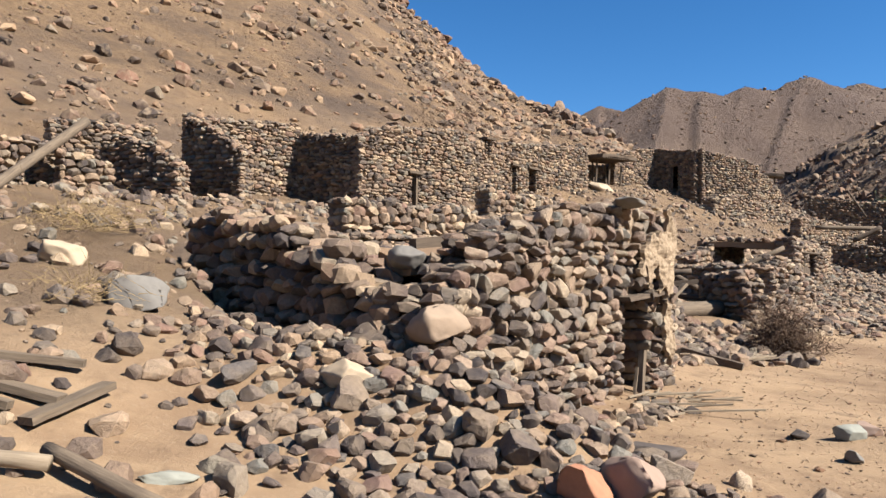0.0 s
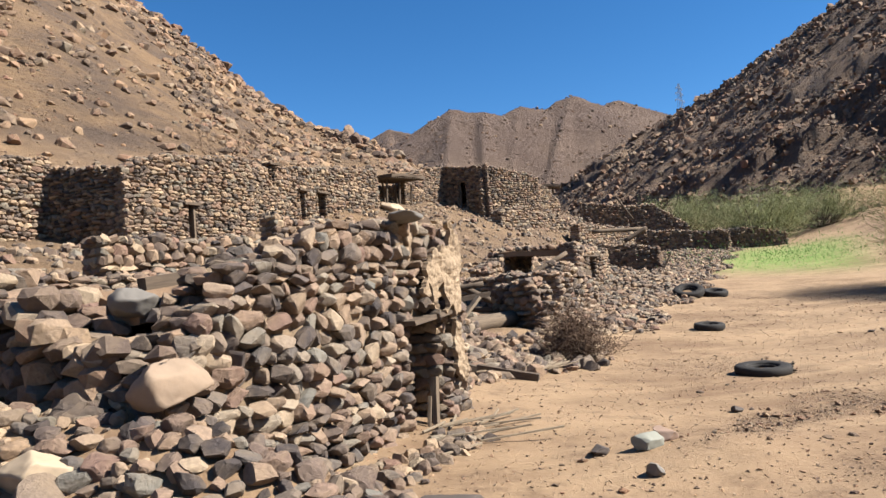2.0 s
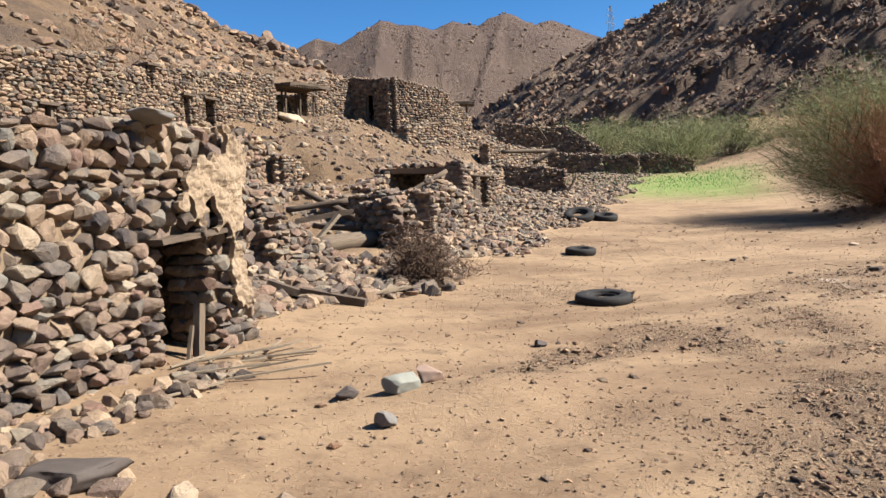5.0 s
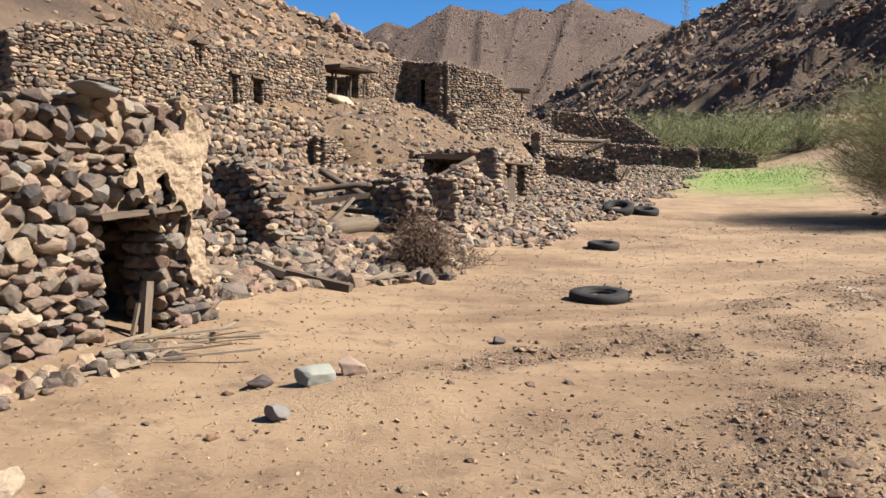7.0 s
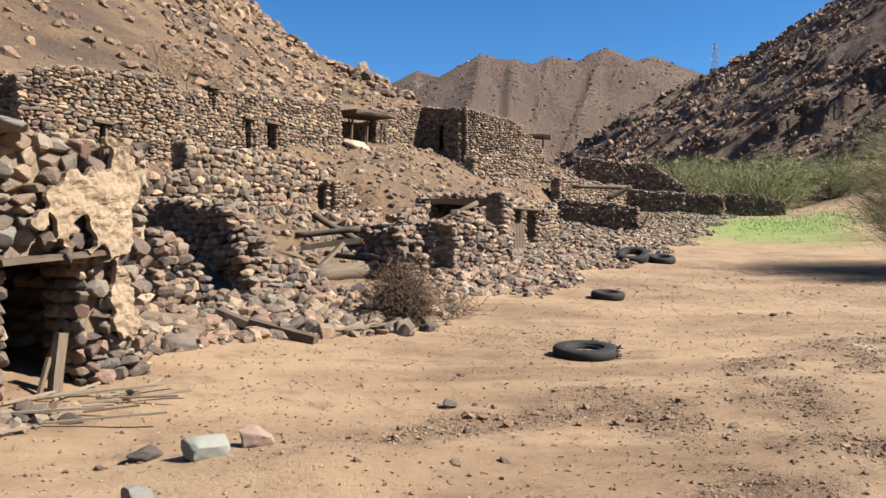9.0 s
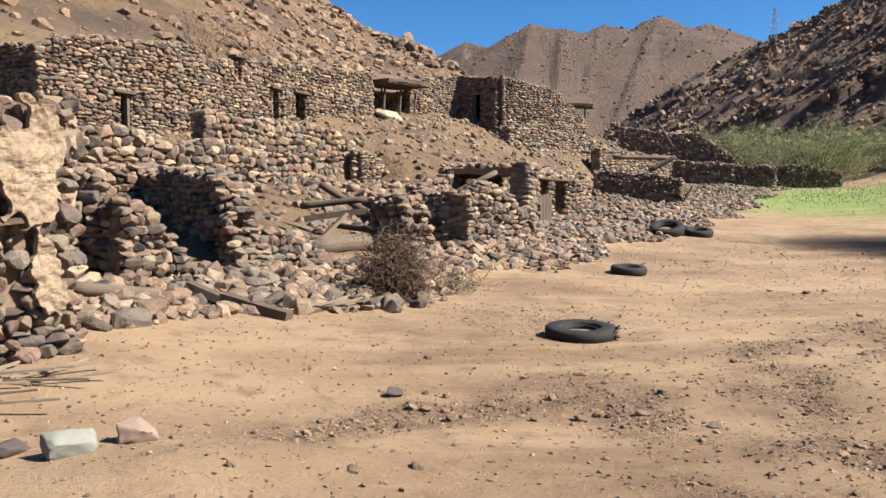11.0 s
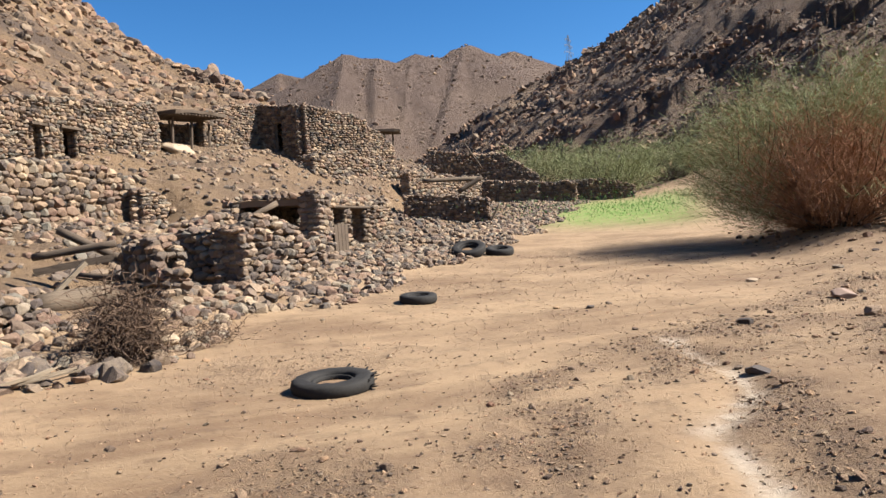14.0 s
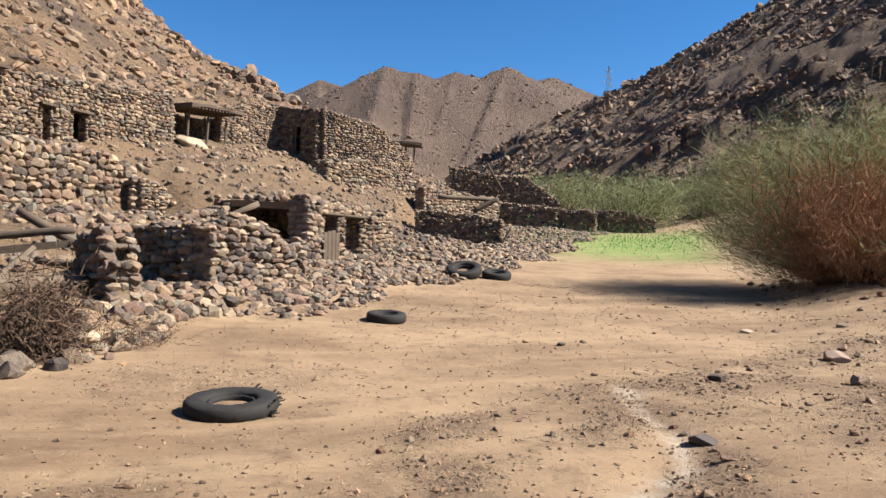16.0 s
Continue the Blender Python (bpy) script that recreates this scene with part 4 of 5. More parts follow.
loose_stone("boulder", "dark purple-grey boulder at the edge of the heap", 1.42, 4.32, 0.22, 6, 0.2, 0.75, 1.4, None, M_DARK, "boulder", FALLEN)
loose_stone("stone", "pale yellow stone in the fallen heap", -0.62, 5.75, 0.15, 8, 0.5, 0.8, 1.2, None, M_PALE, group=FALLEN)
loose_stone("stone", "grey-green stone beside the track", 3.85, 7.2, 0.105, 9, 0.6, 0.85, 1.3, None, M_GREEN)
loose_stone("stone", "brown stone beside a grey-green one", 4.15, 7.42, 0.10, 1, 0.2, 0.8, 1.2, None, M_PINK)
loose_stone("stone", "small grey stone beside the track", 3.55, 6.55, 0.08, 2, 0.2, 0.8, 1.1, None, M_GREY)
loose_stone("stone", "dark brown stone lying beside the track", 3.45, 7.35, 0.09, 0, 1.0, 0.6, 1.6, None, M_DARK)
loose_stone("stone", "flat purple stone at the foot of the hut", 1.75, 5.95, 0.18, 11, 0.8, 0.5, 1.6, None, M_DARK)
loose_stone("stone", "dark clod lying on the track", 5.75, 8.65, 0.07, 4, 0.4, 0.7, 1.2, None, M_DARK)
loose_stone("boulder", "pale grey boulder on the slope", -2.85, 7.2, 0.22, 12, 0.4, 0.75, 1.3, None, M_GREY, "boulder")
loose_stone("stone", "pale stone with a dark shaded side", -3.9, 7.8, 0.18, 10, 0.4, 0.75, 1.3, None, M_PALE)
loose_stone("stone", "long grey-green stone lying on gravel", -1.4, 4.35, 0.07, 13, 0.5, 0.5, 2.4, None, M_GREEN)
loose_stone("boulder", "pale slab leaning on the upper terrace", 8.2, 42.2, 0.62, 3, 0.8, 0.4, 1.4, 6.65, M_PALE, "boulder", tilt=0.5)
loose_stone("boulder", "pale rounded boulder on the terrace wall", on(14.2, 13.2)[0], on(14.2, 13.2)[1], 0.55, 5, 0.3, 0.6, 1.4, None, M_PALE, "boulder")
loose_stone("stone", "white stone caught in the dead brush", 6.72, 14.25, 0.11, 6, 0.8, 0.8, 1.6, 0.36, M_PALE)
loose_stone("boulder", "pale angular boulder on the bank beside the broom bush", 29.2, 20.2, 0.62, 2, 0.8, 0.8, 1.2, None, M_PALE, "boulder")
loose_stone("stone_block", "white block dumped on the bank", 26.2, 15.7, 0.34, 5, 0.3, 0.45, 1.3, None, M_WHITE)
loose_stone("stone_block", "grey block beside a white one", 26.9, 15.1, 0.38, 9, 0.3, 0.6, 1.2, None, M_GREY)
for x, y, r, lab in ((16.55, 12.4, 0.26, "flat brown rock on the track"), (13.72, 11.5, 0.16, "small dark rock on the track"), (13.4, 14.68, 0.11, "dark clod on the track"),
                     (11.68, 9.2, 0.13, "dark rock on the edge of the dry runnel"), (14.4, 8.3, 0.13, "grey rock on bare ground"), (17.7, 15.5, 0.14, "pale stone on the track"),
                     (16.1, 10.6, 0.16, "brown rock half sunk in sand"), (10.5, 6.9, 0.12, "dark clod beside the runnel"), (7.1, 4.6, 0.12, "pinkish flat stone on gravel")):
    loose_stone("stone", lab, x, y, r * 0.65, int(x * 7), x, 0.5, 1.5, None, M_PINK if "brown" in lab or "pink" in lab else (M_PALE if "pale" in lab else M_DARK))
loose_stone("boulder", "upright rock cairn on the crest of the hill", 19.4, 146.0, 1.2, 3, 0.3, 1.4, 1.0, None, M_CRAG, "boulder")


# ---- timber ----
def beam_bm(L, w, h, seed=0, round_=False):
    """A weathered length of timber along x, a little bent and worn."""
    bm = bmesh.new()
    n, m = 7, (9 if round_ else 4)
    rings = []
    for i in range(n):
        t = i / (n - 1)
        ring = []
        for k in range(m):
            a = 2 * math.pi * (k + 0.5) / m
            rad = (1.0 if round_ else 1.41) * (1 + 0.10 * noise.noise(Vector((t * 5, k * 1.3, seed * 3.1))))
            ring.append(bm.verts.new((t * L + 0.03 * noise.noise(Vector((k, seed, i))), rad * w / 2 * math.cos(a), rad * h / 2 * math.sin(a) + 0.05 * h * math.sin(t * 4 + seed))))
        rings.append(ring)
    for a, b in zip(rings, rings[1:]):
        for k in range(m):
            bm.faces.new((a[k], a[(k + 1) % m], b[(k + 1) % m], b[k]))
    bm.faces.new(rings[0][::-1])
    bm.faces.new(rings[-1])
    bmesh.ops.recalc_face_normals(bm, faces=bm.faces)
    return bm


def timber(name, label, p, q, w, h, material, round_=False, seed=0, category="beam", group=""):
    p, q = Vector(p), Vector(q)
    v = q - p
    me = bpy.data.meshes.new(name)
    bm = beam_bm(v.length, w, h, seed, round_)
    bm.to_mesh(me)
    bm.free()
    me.polygons.foreach_set("use_smooth", np.full(len(me.polygons), round_))
    me.materials.append(material)
    ob = new(name, me)
    ob.matrix_basis = Matrix.Translation(p) @ v.to_track_quat("X", "Z").to_matrix().to_4x4()
    return tagged(ob, label, category, group)


FT = "fallen roof timbers"
timber("palm_log", "brown palm log jutting from the rubble", (4.9, 16.95, 0.80), (6.3, 17.75, 0.92), 0.40, 0.38, M_WOOD, True, 1, "log")
timber("plank", "pale bleached plank propped on fallen stones", (4.95, 17.6, 0.86), (5.55, 17.8, 1.45), 0.16, 0.07, M_WOOD_PALE, False, 2, "plank", FT)
timber("roof_beam", "dark fallen roof beam", (5.0, 19.5, 2.1), (6.35, 19.3, 1.3), 0.16, 0.16, M_WOOD_DARK, True, 3, "beam", FT)
timber("roof_beam", "dark roof beam under rubble", (4.6, 19.1, 1.62), (6.0, 18.8, 1.75), 0.14, 0.14, M_WOOD_DARK, True, 4, "beam", FT)
timber("roof_beam", "dark roof beam under rubble", (4.7, 18.4, 1.35), (6.0, 18.3, 1.5), 0.15, 0.12, M_WOOD_DARK, False, 5, "beam", FT)
timber("roof_beam", "short dark beam across the gap", (5.3, 19.6, 1.2), (6.2, 18.3, 1.1), 0.14, 0.14, M_WOOD_DARK, True, 15, "beam", FT)
timber("roof_pole", "long weathered pole slanting over the rubble", (7.1, 21.3, 1.35), (9.4, 21.4, 2.5), 0.13, 0.13, M_WOOD, True, 6, "pole", FT)
timber("roof_pole", "brown pole lying in the rubble", (7.4, 20.2, 0.95), (8.4, 20.4, 1.15), 0.2, 0.2, M_WOOD, True, 7, "pole", FT)
timber("roof_pole", "dark pole slanting above the rubble", (7.3, 22.4, 1.75), (8.3, 22.6, 2.05), 0.2, 0.2, M_WOOD_DARK, True, 8, "pole", FT)
timber("door_post", "split grey wooden post standing in the hut doorway", (2.39, 9.18, 0.02), (2.44, 9.26, 0.70), 0.07, 0.10, M_WOOD, False, 12, "post")
timber("door_post", "leaning wooden stick beside the doorway", (2.28, 9.05, 0.02), (2.36, 9.2, 0.5), 0.035, 0.035, M_WOOD, False, 13, "post")
timber("lintel", "warped wooden lintel over the hut doorway", (2.0, 8.86, 1.32), (2.66, 9.70, 1.40), 0.42, 0.05, M_WOOD_DARK, False, 14, "lintel")
timber("door_post", "bleached post in the ruined room", (2.02, 12.45, 0.3), (2.0, 12.4, 1.45), 0.07, 0.07, M_WOOD, False, 16, "post")
timber("door_post", "stick leaning in the ruined room", (2.05, 12.3, 0.75), (2.4, 12.6, 0.45), 0.05, 0.05, M_WOOD, False, 17, "post")
timber("plank", "bleached board lying along the hut wall top", (-2.75, 9.75, 2.19), (-1.75, 8.95, 2.12), 0.16, 0.05, M_WOOD, False, 18, "plank")
timber("roof_beam", "dark beam bridging the sagging hut roof", (-0.25, 7.35, 1.86), (0.75, 8.15, 2.0), 0.12, 0.1, M_WOOD_DARK, False, 19, "beam")
timber("roof_pole", "long bare pole leaning over the slope", (-6.4, 10.2, 2.5), (-6.25, 12.75, 4.1), 0.16, 0.16, M_WOOD, True, 20, "pole")
LY = "boards lying on the slope"
FO = "timbers at the foot of the ruins"
for nm, lab, (xa, ya), (xb, yb), w, h, mat, rnd, up in (
        ("plank", "dark plank lying at the foot of the ruins", (3.45, 12.75), (4.05, 12.55), 0.18, 0.10, M_WOOD_DARK, False, 0.1),
        ("plank", "dark squared plank lying at the foot of the ruins", (3.9, 12.6), (4.75, 12.15), 0.17, 0.11, M_WOOD_DARK, False, 0.05),
        ("log", "weathered log lying below the broken wall", (2.3, 11.95), (3.2, 12.2), 0.20, 0.18, M_WOOD, True, 0.03)):
    timber(nm, lab, (xa, ya, ground_at(xa, ya) + h * 0.5 + up), (xb, yb, ground_at(xb, yb) + h * 0.5), w, h, mat, rnd, int(xa * 10), nm, FO)
for nm, lab, (xa, ya), (xb, yb), w, h, mat, rnd in (
        ("plank", "grey weathered board on the slope", (-3.6, 4.85), (-2.3, 4.87), 0.13, 0.05, M_WOOD, False),
        ("plank", "split grey board on the slope", (-3.4, 5.1), (-2.4, 5.35), 0.10, 0.05, M_WOOD, False),
        ("plank", "brown board lying in gravel", (-2.36, 4.58), (-2.15, 5.2), 0.12, 0.05, M_WOOD, False),
        ("plank", "narrow grey board among stones", (-3.4, 4.62), (-2.5, 4.66), 0.08, 0.05, M_WOOD, False),
        ("log", "bleached log lying on the slope", (-2.9, 3.98), (-1.95, 4.12), 0.09, 0.09, M_WOOD_PALE, True),
        ("log", "weathered timber lying on gravel", (-2.05, 4.27), (-1.25, 3.85), 0.09, 0.09, M_WOOD, True)):
    timber(nm, lab, (xa, ya, ground_at(xa, ya) + h * 0.6 + 0.03), (xb, yb, ground_at(xb, yb) + h * 0.6 + 0.03), w, h, mat, rnd, int(-xa * 10), nm, LY)
timber("roof_beam", "pale beam spanning a far ruined room", (22.6, 47.2, 4.9), (26.2, 46.9, 4.9), 0.28, 0.28, M_WOOD, True, 26, "beam")
timber("roof_beam", "dark propped beam in a far ruined room", (24.8, 46.9, 4.1), (26.3, 46.6, 4.95), 0.4, 0.3, M_WOOD_DARK, True, 27, "beam")
timber("roof_pole", "pale pole leaning on a far wall", (24.15, 41.3, 1.9), (24.7, 41.0, 3.0), 0.13, 0.13, M_WOOD_PALE, True, 28, "pole")
timber("roof_pole", "pole leaning on the far upper wall", (30.9, 59.4, 8.8), (32.0, 58.7, 6.6), 0.16, 0.16, M_WOOD_DARK, True, 29, "pole")
for k in range(15):
    a = rng.uniform(-0.9, 1.3)
    x, y = rng.uniform(1.95, 3.1), 0
    y = 6.05 + 1.2 * x + rng.uniform(-1.0, 0.1)
    z = ground_at(x, y) + 0.03
    L = rng.uniform(0.3, 0.95)
    timber("dry_stalk", "pale dry stalk lying in front of the doorway", (x, y, z), (x + L * math.cos(a), y + L * math.sin(a), z + rng.uniform(0, 0.05)), 0.022, 0.018, M_WOOD_PALE, False, k, "stalk", "stalks before the doorway")
for k in range(8):
    a, x = rng.uniform(-0.2, 1.2), rng.uniform(4.5, 5.6)
    y = 12.3 + (x - 4.5) * 0.95
    timber("dry_stalk", "pale dry stalk beside the rubble", (x, y, ground_at(x, y) + 0.04), (x + 0.7 * math.cos(a), y + 0.7 * math.sin(a), ground_at(x, y) + 0.12), 0.022, 0.02, M_WOOD_PALE, False, k + 40, "stalk", "stalks beside the rubble")


# ---- wooden door, porch, roof slab ----
def plank_door():
    x, y = on(17.0, 2.75)
    door = thing("plank_door", "small weathered plank door standing in the ruined gate", "door", x, y, 1.15, 51)
    for k in range(4):
        part("board", box_bm(0.22, 0.05, 0.85 + 0.06 * (k % 3), (0.02 + k * 0.235, 0, 0.42), bevel=0.01), M_WOOD_DARK, door)
    for z in (0.15, 0.65):
        part("batten", box_bm(0.95, 0.04, 0.08, (0.38, 0.045, z), bevel=0.008), M_WOOD_DARK, door)


def porch():
    (x, y), (x2, y2) = (7.5, 42.6), (9.9, 45.5)
    L, ang = math.hypot(x2 - x, y2 - y), math.degrees(math.atan2(y2 - y, x2 - x))
    p = thing("brushwood_porch", "small porch with a brushwood roof on crooked posts", "porch", x, y, 6.6, ang)
    for k in range(5):
        part("post", beam_bm(1.0, 0.13, 0.13, k, True), M_WOOD_DARK, p).matrix_basis = pose(0.35 + k * (L - 0.8) / 4, -0.3 + 0.5 * (k % 2), -0.25, 0, -90 + (-6 if k % 2 else 5), 0) @ Matrix.Diagonal((1.95, 1, 1, 1))
    for k in range(16):
        part("roof_pole", beam_bm(2.0, 0.12, 0.12, k + 9, True), M_WOOD_DARK, p).matrix_basis = pose(-0.1 + k * (L + 0.2) / 15, -1.0, 1.74 + 0.02 * k, 4, 0, 90)
    part("roof_mat", box_bm(L + 0.5, 2.1, 0.16, (L / 2, 0, 1.98), (0, -4, 0), rough=0.12, cuts=5), M_WOOD_DARK, p, "dark layer of brushwood and earth")


def slab_roof():
    r = thing("overhanging_roof", "dark slab roof jutting from a far house", "roof", 22.3, 55.9, 9.2, -20)
    part("slab", box_bm(2.0, 1.6, 0.16, (0.9, 0, 0.1), (0, 4, 0), rough=0.08, cuts=3), M_WOOD_DARK, r)
    for k in range(3):
        part("roof_pole", beam_bm(1.4, 0.14, 0.14, k, True), M_WOOD_DARK, r).matrix_basis = pose(0.1 + 0.6 * k, 0.4, -1.2, 0, -90, 0)


plank_door()
porch()
slab_roof()
door_frame = thing("doorway_frame", "dark wooden frame in the upper doorway", "door frame", *on(37.25, 15.2), 6.6, 0)
for k, a in enumerate((0.0, 0.85)):
    part("post", beam_bm(2.2, 0.12, 0.12, k, False), M_WOOD_DARK, door_frame).matrix_basis = pose(-a * 0.62, a * 0.55, 0, 0, -90, 0)
part("brace", beam_bm(1.9, 0.1, 0.1, 5, False), M_WOOD_DARK, door_frame).matrix_basis = pose(-0.5, 0.45, 0.2, 0, -62, 139)
window_post = thing("doorway_frame", "wooden jamb in the narrow upper doorway", "door frame", *on(12.15, 15.7), 4.0, 51)
part("post", box_bm(0.09, 0.2, 1.5, (0, 0, 0.75), rough=0.02), M_WOOD, window_post)
part("lintel", box_bm(0.75, 0.5, 0.09, (-0.2, 0, 1.52), rough=0.02), M_WOOD_DARK, window_post)
for s0, s1, z in ((20.0, 20.75, 6.95), (21.45, 22.5, 6.97), (17.9, 18.6, 7.92)):
    (xa, ya), (xb, yb) = on(s0, 16.75), on(s1, 16.75)
    timber("lintel", "dark wooden lintel over a narrow doorway", (xa, ya, z), (xb, yb, z), 0.5, 0.1, M_WOOD_DARK, False, int(s0), "lintel", "upper lintels")


# ---- hut roof and plaster ----
def hut_roof():
    """Earth roof that sags between the hut walls, laid on poles."""
    bm = bmesh.new()
    n = 26
    grid = {}
    for i in range(n + 1):
        for j in range(n + 1):
            a, b = i / n, j / n
            x = (-0.25 * (1 - a) + 2.62 * a) * (1 - b) + (-3.0 * (1 - a) + 0.7 * a) * b
            y = (7.15 * (1 - a) + 10.05 * a) * (1 - b) + (10.3 * (1 - a) + 11.7 * a) * b
            z = 1.72 + 0.42 * a * (1 - b) + 0.25 * b - 0.28 * math.sin(math.pi * a) * math.sin(math.pi * b) * (1 - a) + 0.09 * noise.noise(Vector((x * 1.5, y * 1.5, 3)))
            grid[i, j] = (bm.verts.new((x, y, z)), bm.verts.new((x, y, z - 0.16)))
    for i in range(n):
        for j in range(n):
            q = [grid[i, j], grid[i + 1, j], grid[i + 1, j + 1], grid[i, j + 1]]
            bm.faces.new([v[0] for v in q])
            bm.faces.new([v[1] for v in q][::-1])
    for i in range(n):
        for (a, b) in (((i, 0), (i + 1, 0)), ((n, i), (n, i + 1)), ((i + 1, n), (i, n)), ((0, i + 1), (0, i))):
            bm.faces.new((grid[a][1], grid[b][1], grid[b][0], grid[a][0]))
    me = bpy.data.meshes.new("earth_roof")
    bm.to_mesh(me)
    bm.free()
    me.materials.append(M_EARTH)
    return tagged(new("earth_roof", me), "sagging flat earth roof of the ruined hut", "roof", kind="structure")


hut_roof()


def flat_roof(label, corners, thick=0.18, seed=0):
    """An earth roof on four wall corners (x, y, z), a little uneven. Those on the upper houses are unseen light
    blockers.
    """
    bm = bmesh.new()
    n = 8
    c = [Vector(q) for q in corners]
    g = {}
    for i in range(n + 1):
        for j in range(n + 1):
            p = c[0].lerp(c[1], i / n).lerp(c[3].lerp(c[2], i / n), j / n)
            p.z += 0.06 * noise.noise(p * 1.3 + Vector((seed, 0, 0)))
            g[i, j] = (bm.verts.new(p), bm.verts.new(p - Vector((0, 0, thick))))
    for i in range(n):
        for j in range(n):
            q = [g[i, j], g[i + 1, j], g[i + 1, j + 1], g[i, j + 1]]
            bm.faces.new([v[0] for v in q])
            bm.faces.new([v[1] for v in q][::-1])
    for i in range(n):
        for (a, b) in (((i, 0), (i + 1, 0)), ((n, i), (n, i + 1)), ((i + 1, n), (i, n)), ((0, i + 1), (0, i))):
            bm.faces.new((g[a][1], g[b][1], g[b][0], g[a][0]))
    me = bpy.data.meshes.new("earth_roof")
    bm.to_mesh(me)
    bm.free()
    me.materials.append(M_EARTH)
    return tagged(new("earth_roof", me), label, "roof", kind="structure")


def corner(s, d, z):
    return (*on(s, d), z)


# unseen roof, added so the long house's doorways look dark inside
flat_roof("unseen roof added to darken the inside of a long upper house", [corner(15.9, 17.0, 7.1), corner(27.3, 17.0, 8.5), corner(27.3, 21.5, 8.7), corner(15.9, 21.5, 7.3)])
flat_roof("earth roof over the ruined gatehouse", [corner(16.4, 3.35, 2.78), corner(20.6, 3.5, 2.84), corner(20.6, 6.0, 3.0), corner(16.4, 5.7, 2.9)], seed=9)
roof_rng = random.Random(77)
roof_pile = Pile()
for _ in range(260):
    a, b, k = roof_rng.uniform(16.4, 20.8), 3.2 + 2.9 * roof_rng.random() ** 1.6, roof_rng.uniform(0.06, 0.16)
    m = turn_matrix(roof_rng.gauss(0, 0.3), roof_rng.gauss(0, 0.3), roof_rng.uniform(0, 6.3)) @ np.diag([k * 1.2, k * 0.9, k * 0.6])
    roof_pile.add(roof_rng.choice(STONES), m, np.array([*on(a, b), 2.83 + 0.05 * (b - 3.2) + k * 0.3]))
tagged(new("rubble", roof_pile.mesh("rubble", M_STONE)), "rubble lying on the gatehouse roof", "stones", kind="stuff")
timber("lintel", "dark wooden lintel over the gate opening", corner(17.0, 2.98, 2.52), corner(20.1, 3.08, 2.56), 0.3, 0.12, M_WOOD_DARK, True, 33, "lintel")
# two more unseen roofs, added to keep sun out of the upper rooms
flat_roof("unseen roof added to darken the inside of an upper house", [corner(37.3, 14.2, 9.5), corner(40.4, 11.9, 8.9), corner(42.5, 16.0, 9.3), corner(38.4, 18.2, 9.9)], seed=3)
flat_roof("unseen roof added to darken the inside of an upper house", [corner(10.9, 16.0, 6.4), corner(15.2, 16.0, 6.9), corner(15.2, 19.5, 7.0), corner(10.9, 19.5, 6.6)], seed=5)
# added backing that closes house F behind its doorway and blocks light
stone_wall("wall_house_f_light_block", on(38.6, 18.0), on(42.6, 15.8), [(0, 10.0), (4.5, 9.4)], "unseen rear wall added to darken the inside of an upper house", 0.5, UP, seed=50)
# hidden wall added under the house C roof to keep its doorway dark
stone_wall("wall_house_c_light_block", on(10.9, 16.2), on(10.9, 19.5), [(0, 6.6), (3.3, 6.7)], "unseen cross wall added to darken the inside of an upper house", 0.5, UP, seed=51)


def plaster_patch(name, label, p0, p1, z0, z1, off, seed, wear=0.45):
    """A worn skin of mud plaster with a ragged outline on a wall face."""
    p0, p1 = Vector(p0), Vector(p1)
    e = (p1 - p0).normalized()
    nrm = Vector((e.y, -e.x))
    L = (p1 - p0).length
    nx, nz = max(8, int(L / 0.016)), max(8, int((z1 - z0) / 0.016))
    bm = bmesh.new()
    vs = {}
    for i in range(nx + 1):
        for k in range(nz + 1):
            t, z = L * i / nx, z0 + (z1 - z0) * k / nz
            q = Vector((p0.x + e.x * t, p0.y + e.y * t, z))
            bul = 0.05 * noise.noise(q * 2.6) + 0.035 * noise.noise(q * 7) + 0.02 * noise.noise(q * 18) + 0.010 * noise.noise(q * 40)
            vs[i, k] = bm.verts.new((q.x + nrm.x * (off + bul), q.y + nrm.y * (off + bul), z))
    for i in range(nx):
        for k in range(nz):
            u, w = (i + 0.5) / nx, (k + 0.5) / nz
            edge = min(u, 1 - u, w, 1 - w) * 2
            q = vs[i, k].co
            if edge + 0.9 * noise.noise(q * 2.6 + Vector((seed, 0, 0))) + 0.45 * noise.noise(q * 9) > wear:
                bm.faces.new((vs[i, k], vs[i + 1, k], vs[i + 1, k + 1], vs[i, k + 1]))
    bmesh.ops.delete(bm, geom=[v for v in bm.verts if not v.link_faces], context="VERTS")
    for k in range(5):
        bmesh.ops.smooth_vert(bm, verts=[v for v in bm.verts if v.is_boundary], factor=0.5, use_axis_x=True, use_axis_y=True, use_axis_z=True)
    got = bmesh.ops.extrude_face_region(bm, geom=bm.faces[:])
    for v in got["geom"]:
        if isinstance(v, bmesh.types.BMVert):
            v.co.x -= nrm.x * 0.06
            v.co.y -= nrm.y * 0.06
    bmesh.ops.recalc_face_normals(bm, faces=bm.faces)
    me = bpy.data.meshes.new(name)
    bm.to_mesh(me)
    bm.free()
    me.materials.append(M_PLASTER)
    return tagged(new(name, me), label, "plaster", kind="structure")


plaster_patch("plaster_pillar", "crumbling pale mud plaster on the hut corner", (2.28, 8.93), (3.06, 9.92), 1.30, 2.45, 0.035, 1, 0.30)
plaster_patch("plaster_jamb", "pale mud plaster on the corner pier", (2.76, 9.56), (3.06, 9.93), -0.05, 1.5, 0.015, 2)
